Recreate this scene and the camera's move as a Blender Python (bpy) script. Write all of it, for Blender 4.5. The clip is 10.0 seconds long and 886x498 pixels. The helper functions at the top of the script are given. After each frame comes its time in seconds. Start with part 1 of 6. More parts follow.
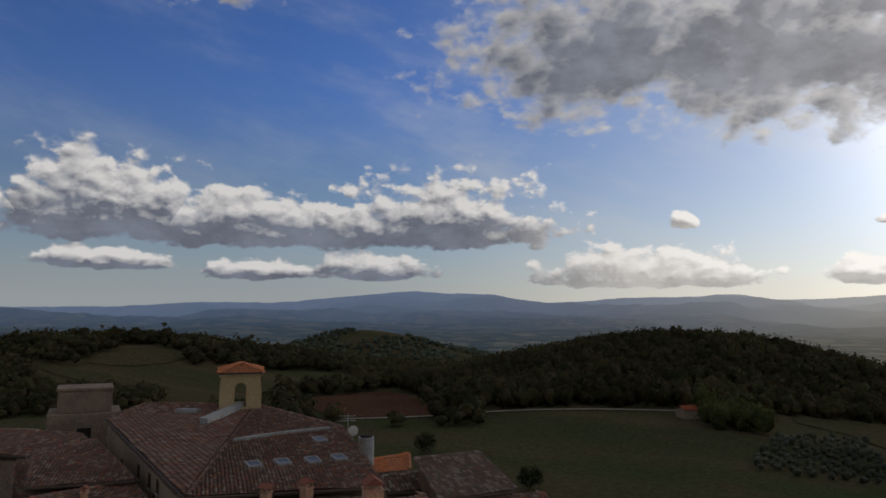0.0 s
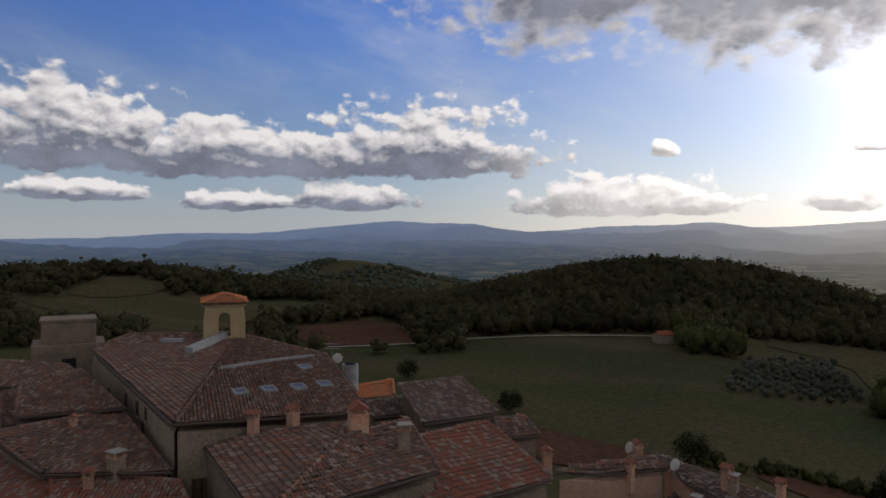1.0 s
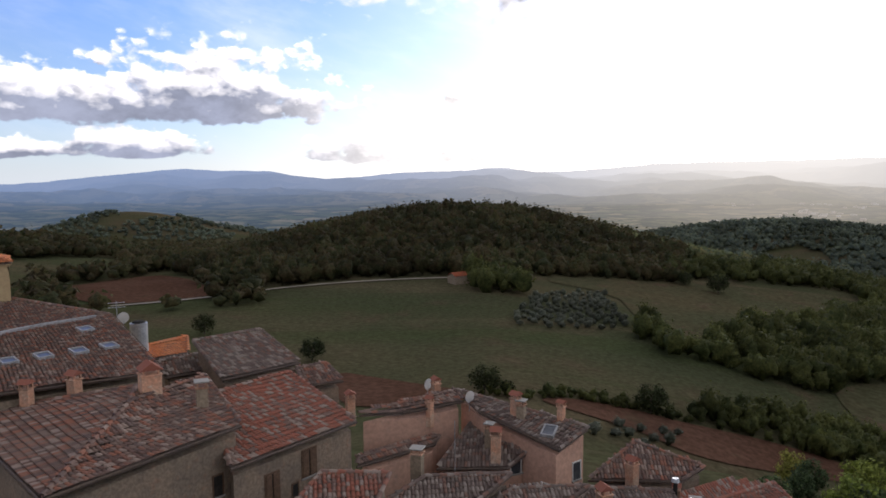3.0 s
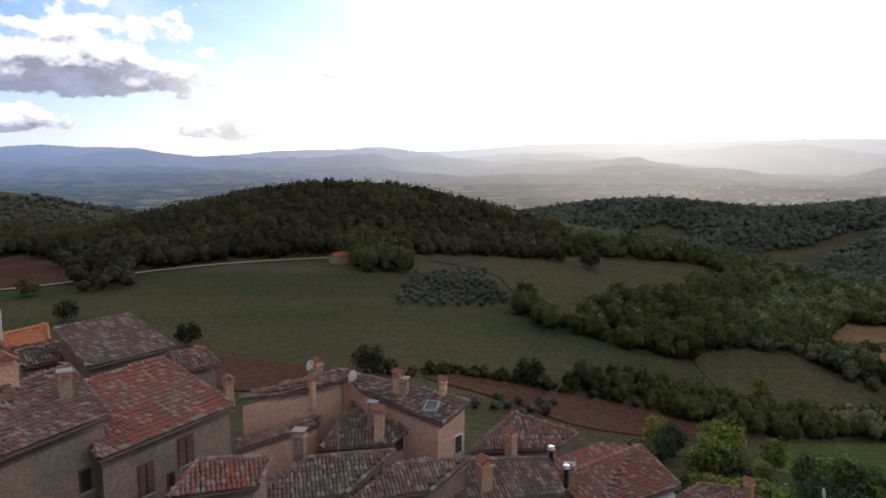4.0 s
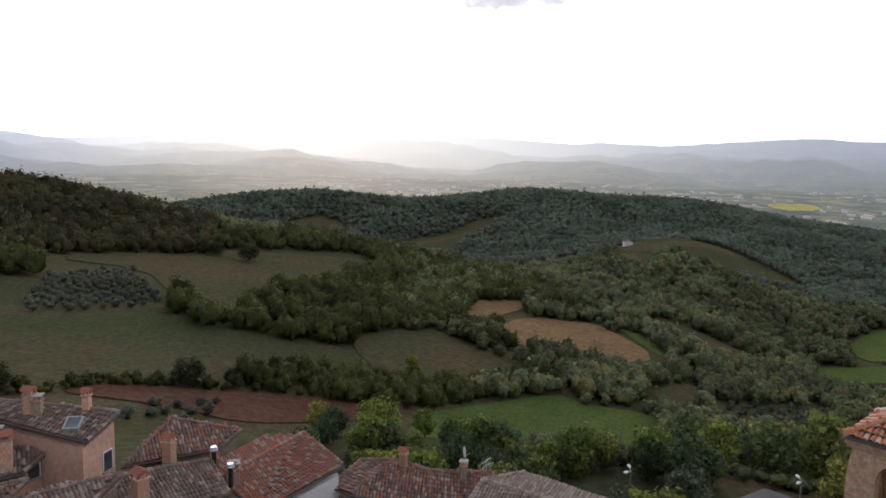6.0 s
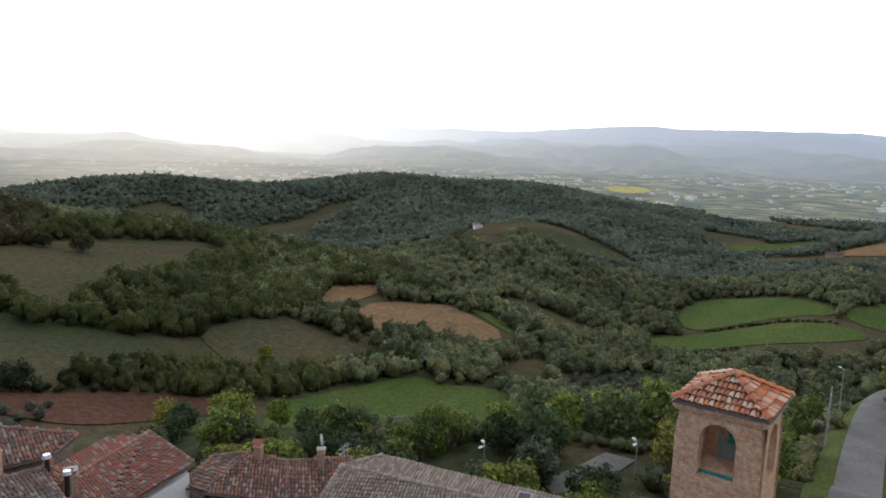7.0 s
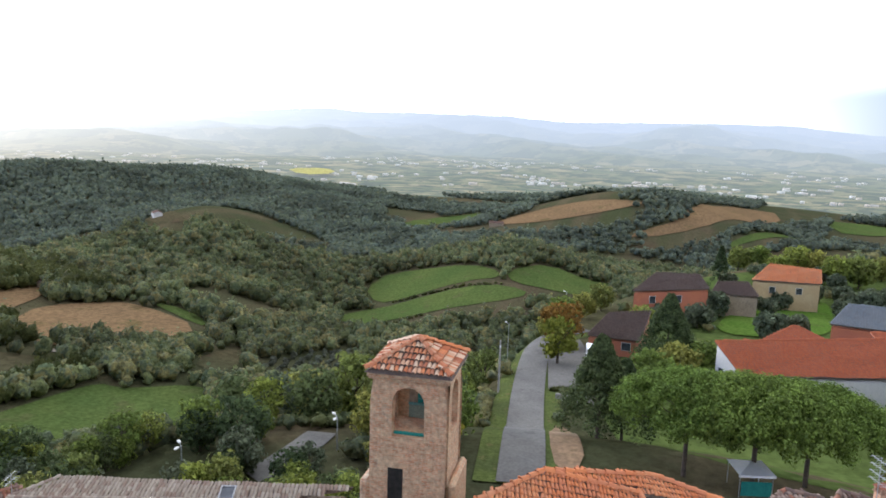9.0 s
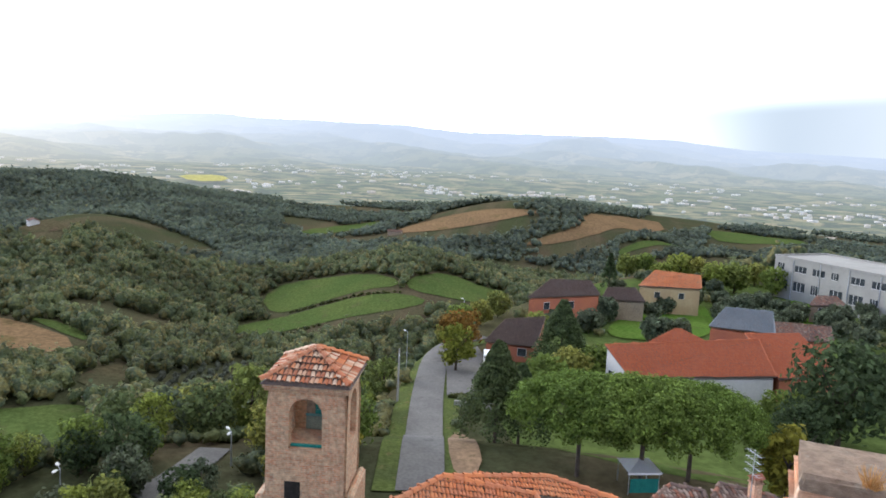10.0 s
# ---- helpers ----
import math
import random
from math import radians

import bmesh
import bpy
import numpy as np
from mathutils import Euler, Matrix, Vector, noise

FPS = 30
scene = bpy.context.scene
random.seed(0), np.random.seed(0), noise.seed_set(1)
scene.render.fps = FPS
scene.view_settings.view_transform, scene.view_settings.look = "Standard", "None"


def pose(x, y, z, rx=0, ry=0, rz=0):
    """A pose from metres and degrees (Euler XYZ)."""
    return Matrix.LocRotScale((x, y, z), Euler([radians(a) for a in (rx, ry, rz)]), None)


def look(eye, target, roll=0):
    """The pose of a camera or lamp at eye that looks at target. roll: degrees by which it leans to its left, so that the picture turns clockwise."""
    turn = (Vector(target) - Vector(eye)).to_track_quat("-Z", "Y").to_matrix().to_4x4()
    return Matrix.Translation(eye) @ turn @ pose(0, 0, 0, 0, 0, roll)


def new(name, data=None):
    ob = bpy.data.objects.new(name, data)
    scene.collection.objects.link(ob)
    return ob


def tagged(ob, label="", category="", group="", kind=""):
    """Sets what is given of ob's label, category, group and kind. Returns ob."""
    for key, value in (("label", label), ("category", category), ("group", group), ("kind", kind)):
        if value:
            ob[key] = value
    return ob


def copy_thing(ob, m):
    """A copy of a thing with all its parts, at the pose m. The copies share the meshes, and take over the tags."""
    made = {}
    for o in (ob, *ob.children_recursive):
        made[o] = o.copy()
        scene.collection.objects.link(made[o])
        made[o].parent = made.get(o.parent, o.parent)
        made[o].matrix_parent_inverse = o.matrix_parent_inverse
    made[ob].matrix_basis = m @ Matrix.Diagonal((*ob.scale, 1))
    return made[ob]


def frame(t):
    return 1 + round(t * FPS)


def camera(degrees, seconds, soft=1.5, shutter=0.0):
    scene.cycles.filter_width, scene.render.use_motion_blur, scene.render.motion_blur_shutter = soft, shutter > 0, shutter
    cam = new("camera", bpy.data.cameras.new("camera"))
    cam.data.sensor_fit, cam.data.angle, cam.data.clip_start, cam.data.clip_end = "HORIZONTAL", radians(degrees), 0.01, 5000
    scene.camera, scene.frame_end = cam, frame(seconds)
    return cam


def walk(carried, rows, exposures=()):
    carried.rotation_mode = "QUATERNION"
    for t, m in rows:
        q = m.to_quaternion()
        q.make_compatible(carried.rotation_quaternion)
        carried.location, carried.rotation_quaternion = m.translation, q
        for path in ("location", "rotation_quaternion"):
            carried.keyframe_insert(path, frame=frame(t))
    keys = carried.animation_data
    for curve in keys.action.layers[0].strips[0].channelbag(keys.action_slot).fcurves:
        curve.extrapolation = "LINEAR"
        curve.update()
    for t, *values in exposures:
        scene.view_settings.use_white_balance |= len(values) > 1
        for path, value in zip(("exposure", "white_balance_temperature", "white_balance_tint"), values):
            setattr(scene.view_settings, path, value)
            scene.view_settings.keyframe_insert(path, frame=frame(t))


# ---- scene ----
cam = camera(62.4, 10.0, soft=1.7)
# seconds, place beside the tower's axis, heading, pitch, roll
PATH = [
    (0.0, -0.05, 0.06, 0.02, 0.00, 4.07, -0.59), (0.5, -0.08, 0.04, 0.01, -0.87, 0.82, -0.43),
    (1.0, -0.11, 0.01, 0.00, -1.47, -1.43, -0.24), (1.5, -0.08, 0.02, 0.01, -2.32, -2.98, 0.29),
    (2.0, -0.06, 0.00, 0.01, -6.85, -4.46, 0.38), (2.5, -0.07, 0.02, 0.01, -12.17, -4.91, 0.36),
    (4.0, -0.04, 0.04, -0.02, -26.43, -7.24, -0.08), (4.5, -0.01, 0.04, -0.04, -31.06, -7.43, -0.51),
    (5.0, 0.01, 0.05, -0.01, -37.51, -7.44, -0.52), (5.5, 0.03, 0.04, -0.00, -44.61, -7.46, -0.96),
    (6.0, 0.06, 0.02, -0.02, -52.70, -7.52, -1.52), (6.2, 0.07, 0.01, -0.02, -55.31, -7.60, -1.66), (7.3, 0.10, 0.00, 0.00, -67.71, -8.71, -1.8), (7.5, 0.10, -0.01, 0.00, -70.31, -8.91, -1.72),
    (8.0, 0.08, -0.05, -0.00, -76.87, -9.38, -1.77), (8.5, 0.08, -0.05, 0.00, -82.78, -9.41, -1.61),
    (9.0, 0.06, -0.07, 0.01, -88.42, -9.01, -1.70), (9.5, 0.05, -0.08, 0.03, -92.41, -8.60, -1.82),
    (10.0, 0.04, -0.09, -0.01, -96.30, -8.04, -2.64)]
EYE_Z = 60.0
walk(cam, [(t, pose(x, y, EYE_Z + z, 90 + p, r, yw)) for t, x, y, z, yw, p, r in PATH],
     exposures=[(0, -0.45, 6600, 11), (0.5, -0.32, 6600, 12), (1, -0.1, 6600, 14), (1.5, 0.22, 6500, 16), (2, 0.52, 6500, 16), (2.5, 0.74, 6500, 16), (4, 0.9, 6400, 16),
                (5.5, 1.08, 6400, 16), (6.2, 1.25, 6400, 14), (7.5, 1.7, 6200, 11), (9, 2.15, 6200, 10), (10, 2.15, 6200, 10)])

SUN_AZ, SUN_EL = 43.0, 15.0
sun = new("sun", bpy.data.lights.new("sun", "SUN"))
sun.data.energy, sun.data.angle, sun.data.color = 0.5, radians(14), (1.0, 0.95, 0.87)
sa, se = radians(SUN_AZ), radians(SUN_EL)
SUN_DIR = Vector((math.sin(sa) * math.cos(se), math.cos(sa) * math.cos(se), math.sin(se)))
sun.matrix_world = look((300 * SUN_DIR.x, 300 * SUN_DIR.y, 60 + 300 * SUN_DIR.z), (0, 0, 60))


# ---- node shorthand ----
class Tree:
    """Writes node trees as arithmetic."""

    def __init__(self, nt):
        self.nt = nt

    def node(self, kind, operation="", feature=""):
        n = self.nt.nodes.new(kind)
        if operation:
            n.operation = operation
        if feature:
            n.feature = feature
        return n

    def put(self, socket, v):
        if isinstance(v, bpy.types.NodeSocket):
            self.nt.links.new(v, socket)
        else:
            socket.default_value = v

    def m(self, op, a, b=None, c=None, clamp=False):
        n = self.node("ShaderNodeMath", operation=op)
        n.use_clamp = clamp
        for i, v in enumerate((a, b, c)):
            if v is not None:
                self.put(n.inputs[i], v)
        return n.outputs[0]

    def ramp(self, v, a, b, lo=0.0, hi=1.0):
        n = self.node("ShaderNodeMapRange")
        n.interpolation_type = "SMOOTHSTEP"
        for i, val in enumerate((v, a, b, lo, hi)):
            self.put(n.inputs[i], val)
        return n.outputs[0]

    def mix(self, f, a, b):
        n = self.node("ShaderNodeMix")
        n.data_type = "RGBA"
        self.put(n.inputs[0], f)
        self.put(n.inputs[6], a)
        self.put(n.inputs[7], b)
        return n.outputs[2]

    def noise(self, vec, scale, detail=4.0, rough=0.55, dims="3D"):
        n = self.node("ShaderNodeTexNoise")
        n.noise_dimensions = dims
        self.put(n.inputs["Vector"], vec)
        n.inputs["Scale"].default_value, n.inputs["Detail"].default_value, n.inputs["Roughness"].default_value = scale, detail, rough
        return n.outputs[0]

    def vec(self, x, y, z=0.0):
        n = self.node("ShaderNodeCombineXYZ")
        for i, v in enumerate((x, y, z)):
            self.put(n.inputs[i], v)
        return n.outputs[0]


def rgb(r, g, b):
    return (r, g, b, 1.0)


# ---- sky ----
# clouds: heading and height of the foot's middle, half width, height above and depth below, in degrees
CLOUDS = [(-14, 4.9, 27, 4.2, 1.3), (0, 5.0, 13, 6.2, 1.3), (-26, 5.2, 7, 7.4, 1.2), (-22, 5.2, 5, 6.6, 1.2), (-25, 2.5, 6, 1.6, 0.6), (-15, 1.9, 6, 1.7, 0.5), (-5, 2.0, 6, 2.6, 0.6), (16, 1.6, 11, 3.2, 0.6),
          (12, 1.7, 4, 4.2, 0.6), (30, 1.8, 3, 2.2, 0.5), (28, 17.0, 28, 14, 6.2), (13, 18.0, 17, 10, 5.4), (46, 15, 16, 12, 3.4), (-24, 23.0, 16, 6, 2.0),
          (58.5, 11.8, 9, 7.0, 1.8), (50, 12.6, 4, 2.0, 0.8), (71, 4.2, 8, 4.4, 1.0), (18, 5.9, 1.6, 1.5, 0.6), (32, 5.8, 2.0, 0.9, 0.4)]
world = bpy.data.worlds.new("sky")
scene.world = world
world.use_nodes = True
world.node_tree.nodes.clear()

field = bpy.data.node_groups.new("cloud_field", "ShaderNodeTree")
field.interface.new_socket("az", in_out="INPUT", socket_type="NodeSocketFloat")
field.interface.new_socket("el", in_out="INPUT", socket_type="NodeSocketFloat")
field.interface.new_socket("density", in_out="OUTPUT", socket_type="NodeSocketFloat")
field.interface.new_socket("height", in_out="OUTPUT", socket_type="NodeSocketFloat")
T = Tree(field)
gi, go = T.node("NodeGroupInput"), T.node("NodeGroupOutput")
az, el = gi.outputs[0], gi.outputs[1]
best = None
for a, b, w, h, d in CLOUDS:
    u = T.m("DIVIDE", T.m("SUBTRACT", az, a), w)
    e = T.m("SUBTRACT", el, b)
    v = T.m("MAXIMUM", T.m("DIVIDE", e, h), T.m("DIVIDE", e, -d))
    q = T.m("SUBTRACT", 1.0, T.m("SQRT", T.m("ADD", T.m("MULTIPLY", u, u), T.m("MULTIPLY", v, v))))
    up = T.m("DIVIDE", e, h)
    if best is None:
        best, tall = q, up
    else:
        tall = T.m("MULTIPLY_ADD", T.m("GREATER_THAN", q, best), T.m("SUBTRACT", up, tall), tall)
        best = T.m("MAXIMUM", best, q)
T.put(go.inputs[1], tall)
flat = T.vec(az, T.m("MULTIPLY", el, 1.5))
big = T.noise(flat, 0.16, 2.0, 0.5)
fine = T.noise(flat, 0.5, 7.0, 0.6)
puff = T.node("ShaderNodeTexVoronoi", feature="SMOOTH_F1")
warp = T.node("ShaderNodeVectorMath", operation="ADD")
T.put(warp.inputs[0], flat)
T.put(warp.inputs[1], T.vec(T.m("MULTIPLY", fine, 2.0), T.m("MULTIPLY", T.noise(flat, 0.37, 5.0), 2.0)))
T.put(puff.inputs["Vector"], warp.outputs[0])
puff.inputs["Scale"].default_value, puff.inputs["Detail"].default_value, puff.inputs["Roughness"].default_value = 0.55, 2.0, 0.5
lump = T.m("SUBTRACT", 0.55, puff.outputs["Distance"])
s = T.m("ADD", T.m("MULTIPLY_ADD", T.m("SUBTRACT", big, 0.5), 0.85, best), T.m("MULTIPLY_ADD", T.m("SUBTRACT", fine, 0.5), 0.62, T.m("MULTIPLY", lump, 0.62)))
T.put(go.inputs[0], T.m("MINIMUM", s, T.m("ADD", T.m("MULTIPLY", best, 3.0), 0.45)))

T = Tree(world.node_tree)
way = T.node("ShaderNodeTexCoord").outputs["Generated"]
sep = T.node("ShaderNodeSeparateXYZ")
T.put(sep.inputs[0], way)
X, Y, Z = sep.outputs
AZ = T.m("MULTIPLY", T.m("ARCTAN2", X, Y), 57.2958)
EL = T.m("MULTIPLY", T.m("ARCSINE", Z), 57.2958)


def cloud_at(daz, del_):
    n = T.node("ShaderNodeGroup")
    n.node_tree = field
    T.put(n.inputs[0], T.m("ADD", AZ, daz))
    T.put(n.inputs[1], T.m("ADD", EL, del_))
    return n.outputs


sky = T.node("ShaderNodeTexSky")
sky.sky_type, sky.sun_disc, sky.sun_elevation, sky.sun_rotation = "NISHITA", False, se, sa
sky.altitude, sky.dust_density, sky.ozone_density = 600.0, 0.5, 5.0
dot = T.node("ShaderNodeVectorMath", operation="DOT_PRODUCT")
T.put(dot.inputs[0], way)
dot.inputs[1].default_value = SUN_DIR
off = T.m("MULTIPLY", T.m("ARCCOSINE", T.m("MINIMUM", dot.outputs["Value"], 1.0)), 57.2958)


def glow(width):
    g = T.m("DIVIDE", off, width)
    return T.m("EXPONENT", T.m("MULTIPLY", T.m("MULTIPLY", g, g), -1.0))


SKY_GAIN = 0.075
scale = T.node("ShaderNodeVectorMath", operation="SCALE")
T.put(scale.inputs[0], sky.outputs[0])
scale.inputs["Scale"].default_value = SKY_GAIN
clear = T.node("ShaderNodeVectorMath", operation="MULTIPLY")
T.put(clear.inputs[0], scale.outputs[0])
T.put(clear.inputs[1], T.mix(T.m("MULTIPLY", T.ramp(EL, 7.0, 17.0), T.ramp(AZ, 24.0, -8.0)), rgb(0.88, 1.0, 1.2), rgb(0.76, 1.06, 1.62)))
base = clear.outputs[0]
# high thin cloud and the pale air over the horizon
wisp = T.noise(T.vec(T.m("MULTIPLY", AZ, 0.35), T.m("ADD", EL, T.m("MULTIPLY", AZ, 0.22))), 0.13, 6.0, 0.6)
veil = T.m("MULTIPLY", T.ramp(wisp, 0.42, 0.75), T.ramp(AZ, -24.0, 8.0, 0.25, 0.6))
base = T.mix(veil, base, rgb(0.55, 0.60, 0.66))
pale = T.m("EXPONENT", T.m("DIVIDE", T.m("MAXIMUM", EL, 0.0), -6.5))
base = T.mix(T.m("MULTIPLY", pale, 0.8), base, T.mix(T.ramp(AZ, -12.0, 28.0), rgb(0.43, 0.47, 0.50), rgb(0.86, 0.82, 0.72)))
far_cloud = T.ramp(AZ, 60.0, 95.0, 0.0, 0.8)
base = T.mix(T.m("MULTIPLY", far_cloud, T.ramp(EL, 3.0, 9.0)), base, rgb(0.8, 0.86, 0.92))
low_bank = T.m("MULTIPLY", T.ramp(AZ, 101.0, 122.0), T.ramp(T.m("ADD", EL, T.m("MULTIPLY", AZ, -0.09)), -5.0, -7.6))
base = T.mix(low_bank, base, rgb(0.150, 0.172, 0.195))
# broken grey cloud overhead and behind
turned = T.m("ARCCOSINE", T.m("COSINE", T.m("MULTIPLY", T.m("SUBTRACT", AZ, 40.0), 0.0174533)))
cloudy = T.m("MAXIMUM", T.ramp(T.m("MULTIPLY", turned, 57.2958), 78.0, 110.0), T.ramp(EL, 26.0, 44.0))
cloudy = T.m("MULTIPLY", cloudy, T.ramp(T.noise(way, 2.2, 4.0, 0.6), 0.3, 0.6, 0.45, 0.95))
base = T.mix(cloudy, base, rgb(0.33, 0.335, 0.345))
(D0, TALL), (D1, _) = cloud_at(0.0, 0.0), cloud_at(0.3, 0.5)
cover = T.ramp(D0, T.ramp(EL, 9.0, 13.0, 0.05, -0.04), T.ramp(EL, 9.0, 13.0, 0.25, 0.42))
# tops catch the sun, flat feet and thick middles stay grey
crown = T.m("MULTIPLY", T.ramp(TALL, 0.0, 0.45, -0.42, 0.26), T.ramp(EL, 13.0, 9.0))
lit = T.m("ADD", T.m("MULTIPLY_ADD", T.m("SUBTRACT", D0, D1), T.ramp(EL, 9.0, 13.0, 2.1, 0.75), crown), T.m("MULTIPLY_ADD", T.m("SUBTRACT", D0, 0.1), T.ramp(EL, 9.0, 13.0, -0.62, -0.95), 0.50), clamp=True)
shade = T.mix(T.ramp(off, 10.0, 40.0), rgb(0.30, 0.31, 0.34), rgb(0.19, 0.212, 0.27))
shade = T.mix(T.m("MULTIPLY", T.ramp(AZ, 50.0, 66.0), T.ramp(EL, 10.0, 7.0)), shade, rgb(0.26, 0.27, 0.29))
shade = T.mix(T.m("MULTIPLY", T.ramp(EL, 9.0, 5.0), T.ramp(AZ, 0.0, 16.0)), shade, rgb(0.56, 0.55, 0.53))
light = T.mix(T.ramp(off, 12.0, 45.0), rgb(1.3, 1.26, 1.2), rgb(0.84, 0.83, 0.82))
mottle = T.noise(T.vec(AZ, T.m("MULTIPLY", EL, 1.6)), 0.22, 6.0, 0.62)
dim = T.node("ShaderNodeVectorMath", operation="SCALE")
T.put(dim.inputs[0], shade)
T.put(dim.inputs["Scale"], T.ramp(mottle, 0.3, 0.7, 0.8, 1.3))
cloud = T.mix(lit, dim.outputs[0], light)
# the sun behind thin cloud: it floods the clear air, heavy cloud stands in front of it
def shine(a, b, under):
    n = T.node("ShaderNodeVectorMath", operation="SCALE")
    n.inputs[0].default_value = (1.0, 0.97, 0.92)
    T.put(n.inputs["Scale"], T.m("ADD", T.m("MULTIPLY", glow(10.0), a), T.m("MULTIPLY", glow(25.0), b)))
    s = T.node("ShaderNodeVectorMath", operation="ADD")
    T.put(s.inputs[0], under)
    T.put(s.inputs[1], n.outputs[0])
    return s.outputs[0]


out = T.mix(cover, shine(1.7, 0.42, base), shine(0.12, 0.06, cloud))
bg = T.node("ShaderNodeBackground")
T.put(bg.inputs[0], out)
bg.inputs[1].default_value = 1.0
T.nt.links.new(bg.outputs[0], T.node("ShaderNodeOutputWorld").inputs[0])


# ---- materials ----
def material(name):
    mat = bpy.data.materials.new(name)
    mat.use_nodes = True
    t = Tree(mat.node_tree)
    return mat, t, mat.node_tree.nodes["Principled BSDF"]


def bump_on(t, bsdf, height, strength=0.5, dist=0.05):
    n = t.node("ShaderNodeBump")
    n.inputs["Strength"].default_value, n.inputs["Distance"].default_value = strength, dist
    t.put(n.inputs["Height"], height)
    t.put(bsdf.inputs["Normal"], n.outputs[0])


def surface(name, a, b, c=None, big=0.3, small=6.0, rough=0.9, island=0.0, objects=0.0, bump=0.4, dist=0.03, metal=0.0, spec=0.2, vary=0.28):
    """Two tones in large stains, grain on top, a third tone for worn patches, and a shade for each piece."""
    mat, t, s = material(name)
    co = t.node("ShaderNodeTexCoord").outputs["Object"]
    n1, n2 = t.noise(co, big, 5.0, 0.6), t.noise(co, small, 4.0, 0.65)
    col = t.mix(t.ramp(n1, 0.35, 0.65), rgb(*a), rgb(*b))
    if c:
        col = t.mix(t.m("MULTIPLY", t.ramp(t.noise(co, big * 3.1, 4.0, 0.6), 0.55, 0.72), 0.75), col, rgb(*c))
    gain = t.ramp(n2, 0.25, 0.75, 1 - vary, 1 + vary)
    if island:
        rnd = t.node("ShaderNodeNewGeometry").outputs["Random Per Island"]
        gain = t.m("MULTIPLY", gain, t.ramp(rnd, 0.0, 1.0, 1 - island, 1 + island))
    if objects:
        rnd = t.node("ShaderNodeObjectInfo").outputs["Random"]
        gain = t.m("MULTIPLY", gain, t.ramp(rnd, 0.0, 1.0, 1 - objects, 1 + objects))
    sc = t.node("ShaderNodeVectorMath", operation="SCALE")
    t.put(sc.inputs[0], col)
    t.put(sc.inputs["Scale"], gain)
    t.put(s.inputs["Base Color"], sc.outputs[0])
    s.inputs["Roughness"].default_value, s.inputs["Metallic"].default_value = rough, metal
    s.inputs["Specular IOR Level"].default_value = 0.5 if rough < 0.6 else spec
    if bump:
        bump_on(t, s, n2, bump, dist)
    return mat


def tile_material(name, tones, lichen, per_object=False):
    """Fired clay tiles: every piece takes one of four tones, with lichen over them."""
    mat, t, s = material(name)
    co = t.node("ShaderNodeTexCoord").outputs["Object"]
    if per_object:
        rnd = t.node("ShaderNodeObjectInfo").outputs["Random"]
    else:
        rnd = t.node("ShaderNodeNewGeometry").outputs["Random Per Island"]
    cr = t.node("ShaderNodeValToRGB")
    t.put(cr.inputs[0], rnd)
    cr.color_ramp.interpolation = "CONSTANT"
    cr.color_ramp.elements[0].color, cr.color_ramp.elements[1].color = rgb(*tones[0]), rgb(*tones[-1])
    for i, tone in enumerate(tones[1:-1]):
        cr.color_ramp.elements.new((i + 1) / (len(tones) - 1)).color = rgb(*tone)
    patch = t.ramp(t.noise(co, 0.35, 4.0, 0.6), 0.42, 0.66)
    speck = t.ramp(t.noise(co, 9.0, 5.0, 0.7), 0.45, 0.62)
    col = t.mix(t.m("MULTIPLY", t.m("MULTIPLY_ADD", patch, 0.5, 0.10), t.m("MULTIPLY_ADD", speck, 0.7, 0.3)), cr.outputs[0], rgb(*lichen))
    t.put(s.inputs["Base Color"], col)
    s.inputs["Roughness"].default_value = 0.92
    s.inputs["Specular IOR Level"].default_value = 0.15
    bump_on(t, s, t.noise(co, 22.0, 4.0, 0.7), 0.4, 0.015)
    return mat


TILE_OLD = tile_material("weathered_clay_tile", [(0.135, 0.080, 0.064), (0.20, 0.102, 0.074), (0.28, 0.205, 0.165), (0.12, 0.082, 0.070), (0.25, 0.105, 0.068), (0.18, 0.120, 0.095), (0.31, 0.24, 0.195)], (0.20, 0.155, 0.125))
TILE_RED = tile_material("red_clay_tile", [(0.22, 0.085, 0.056), (0.26, 0.092, 0.060), (0.17, 0.105, 0.083), (0.25, 0.092, 0.060), (0.26, 0.195, 0.158), (0.15, 0.088, 0.070)], (0.20, 0.152, 0.125))
TILE_NEW = tile_material("orange_clay_tile", [(0.50, 0.155, 0.062), (0.56, 0.19, 0.075), (0.47, 0.165, 0.08), (0.60, 0.25, 0.12)], (0.46, 0.28, 0.16))
TILE_GREY = tile_material("grey_weathered_tile", [(0.125, 0.088, 0.074), (0.18, 0.132, 0.110), (0.25, 0.20, 0.168), (0.17, 0.092, 0.068), (0.11, 0.080, 0.067), (0.28, 0.23, 0.195)], (0.20, 0.175, 0.148))
PLASTER = surface("ochre_plaster", (0.294, 0.231, 0.161), (0.245, 0.189, 0.133), (0.196, 0.154, 0.119), 0.35, 5.0)
PINK = surface("pink_plaster", (0.52, 0.315, 0.225), (0.45, 0.275, 0.20), (0.36, 0.25, 0.19), 0.35, 4.0, vary=0.16)
YELLOW = surface("yellow_plaster", (0.432, 0.331, 0.187), (0.396, 0.288, 0.158), None, 0.4, 4.0, vary=0.12)
WHITE = surface("white_plaster", (0.62, 0.60, 0.56), (0.55, 0.53, 0.50), None, 0.2, 3.0, vary=0.06, bump=0.15)
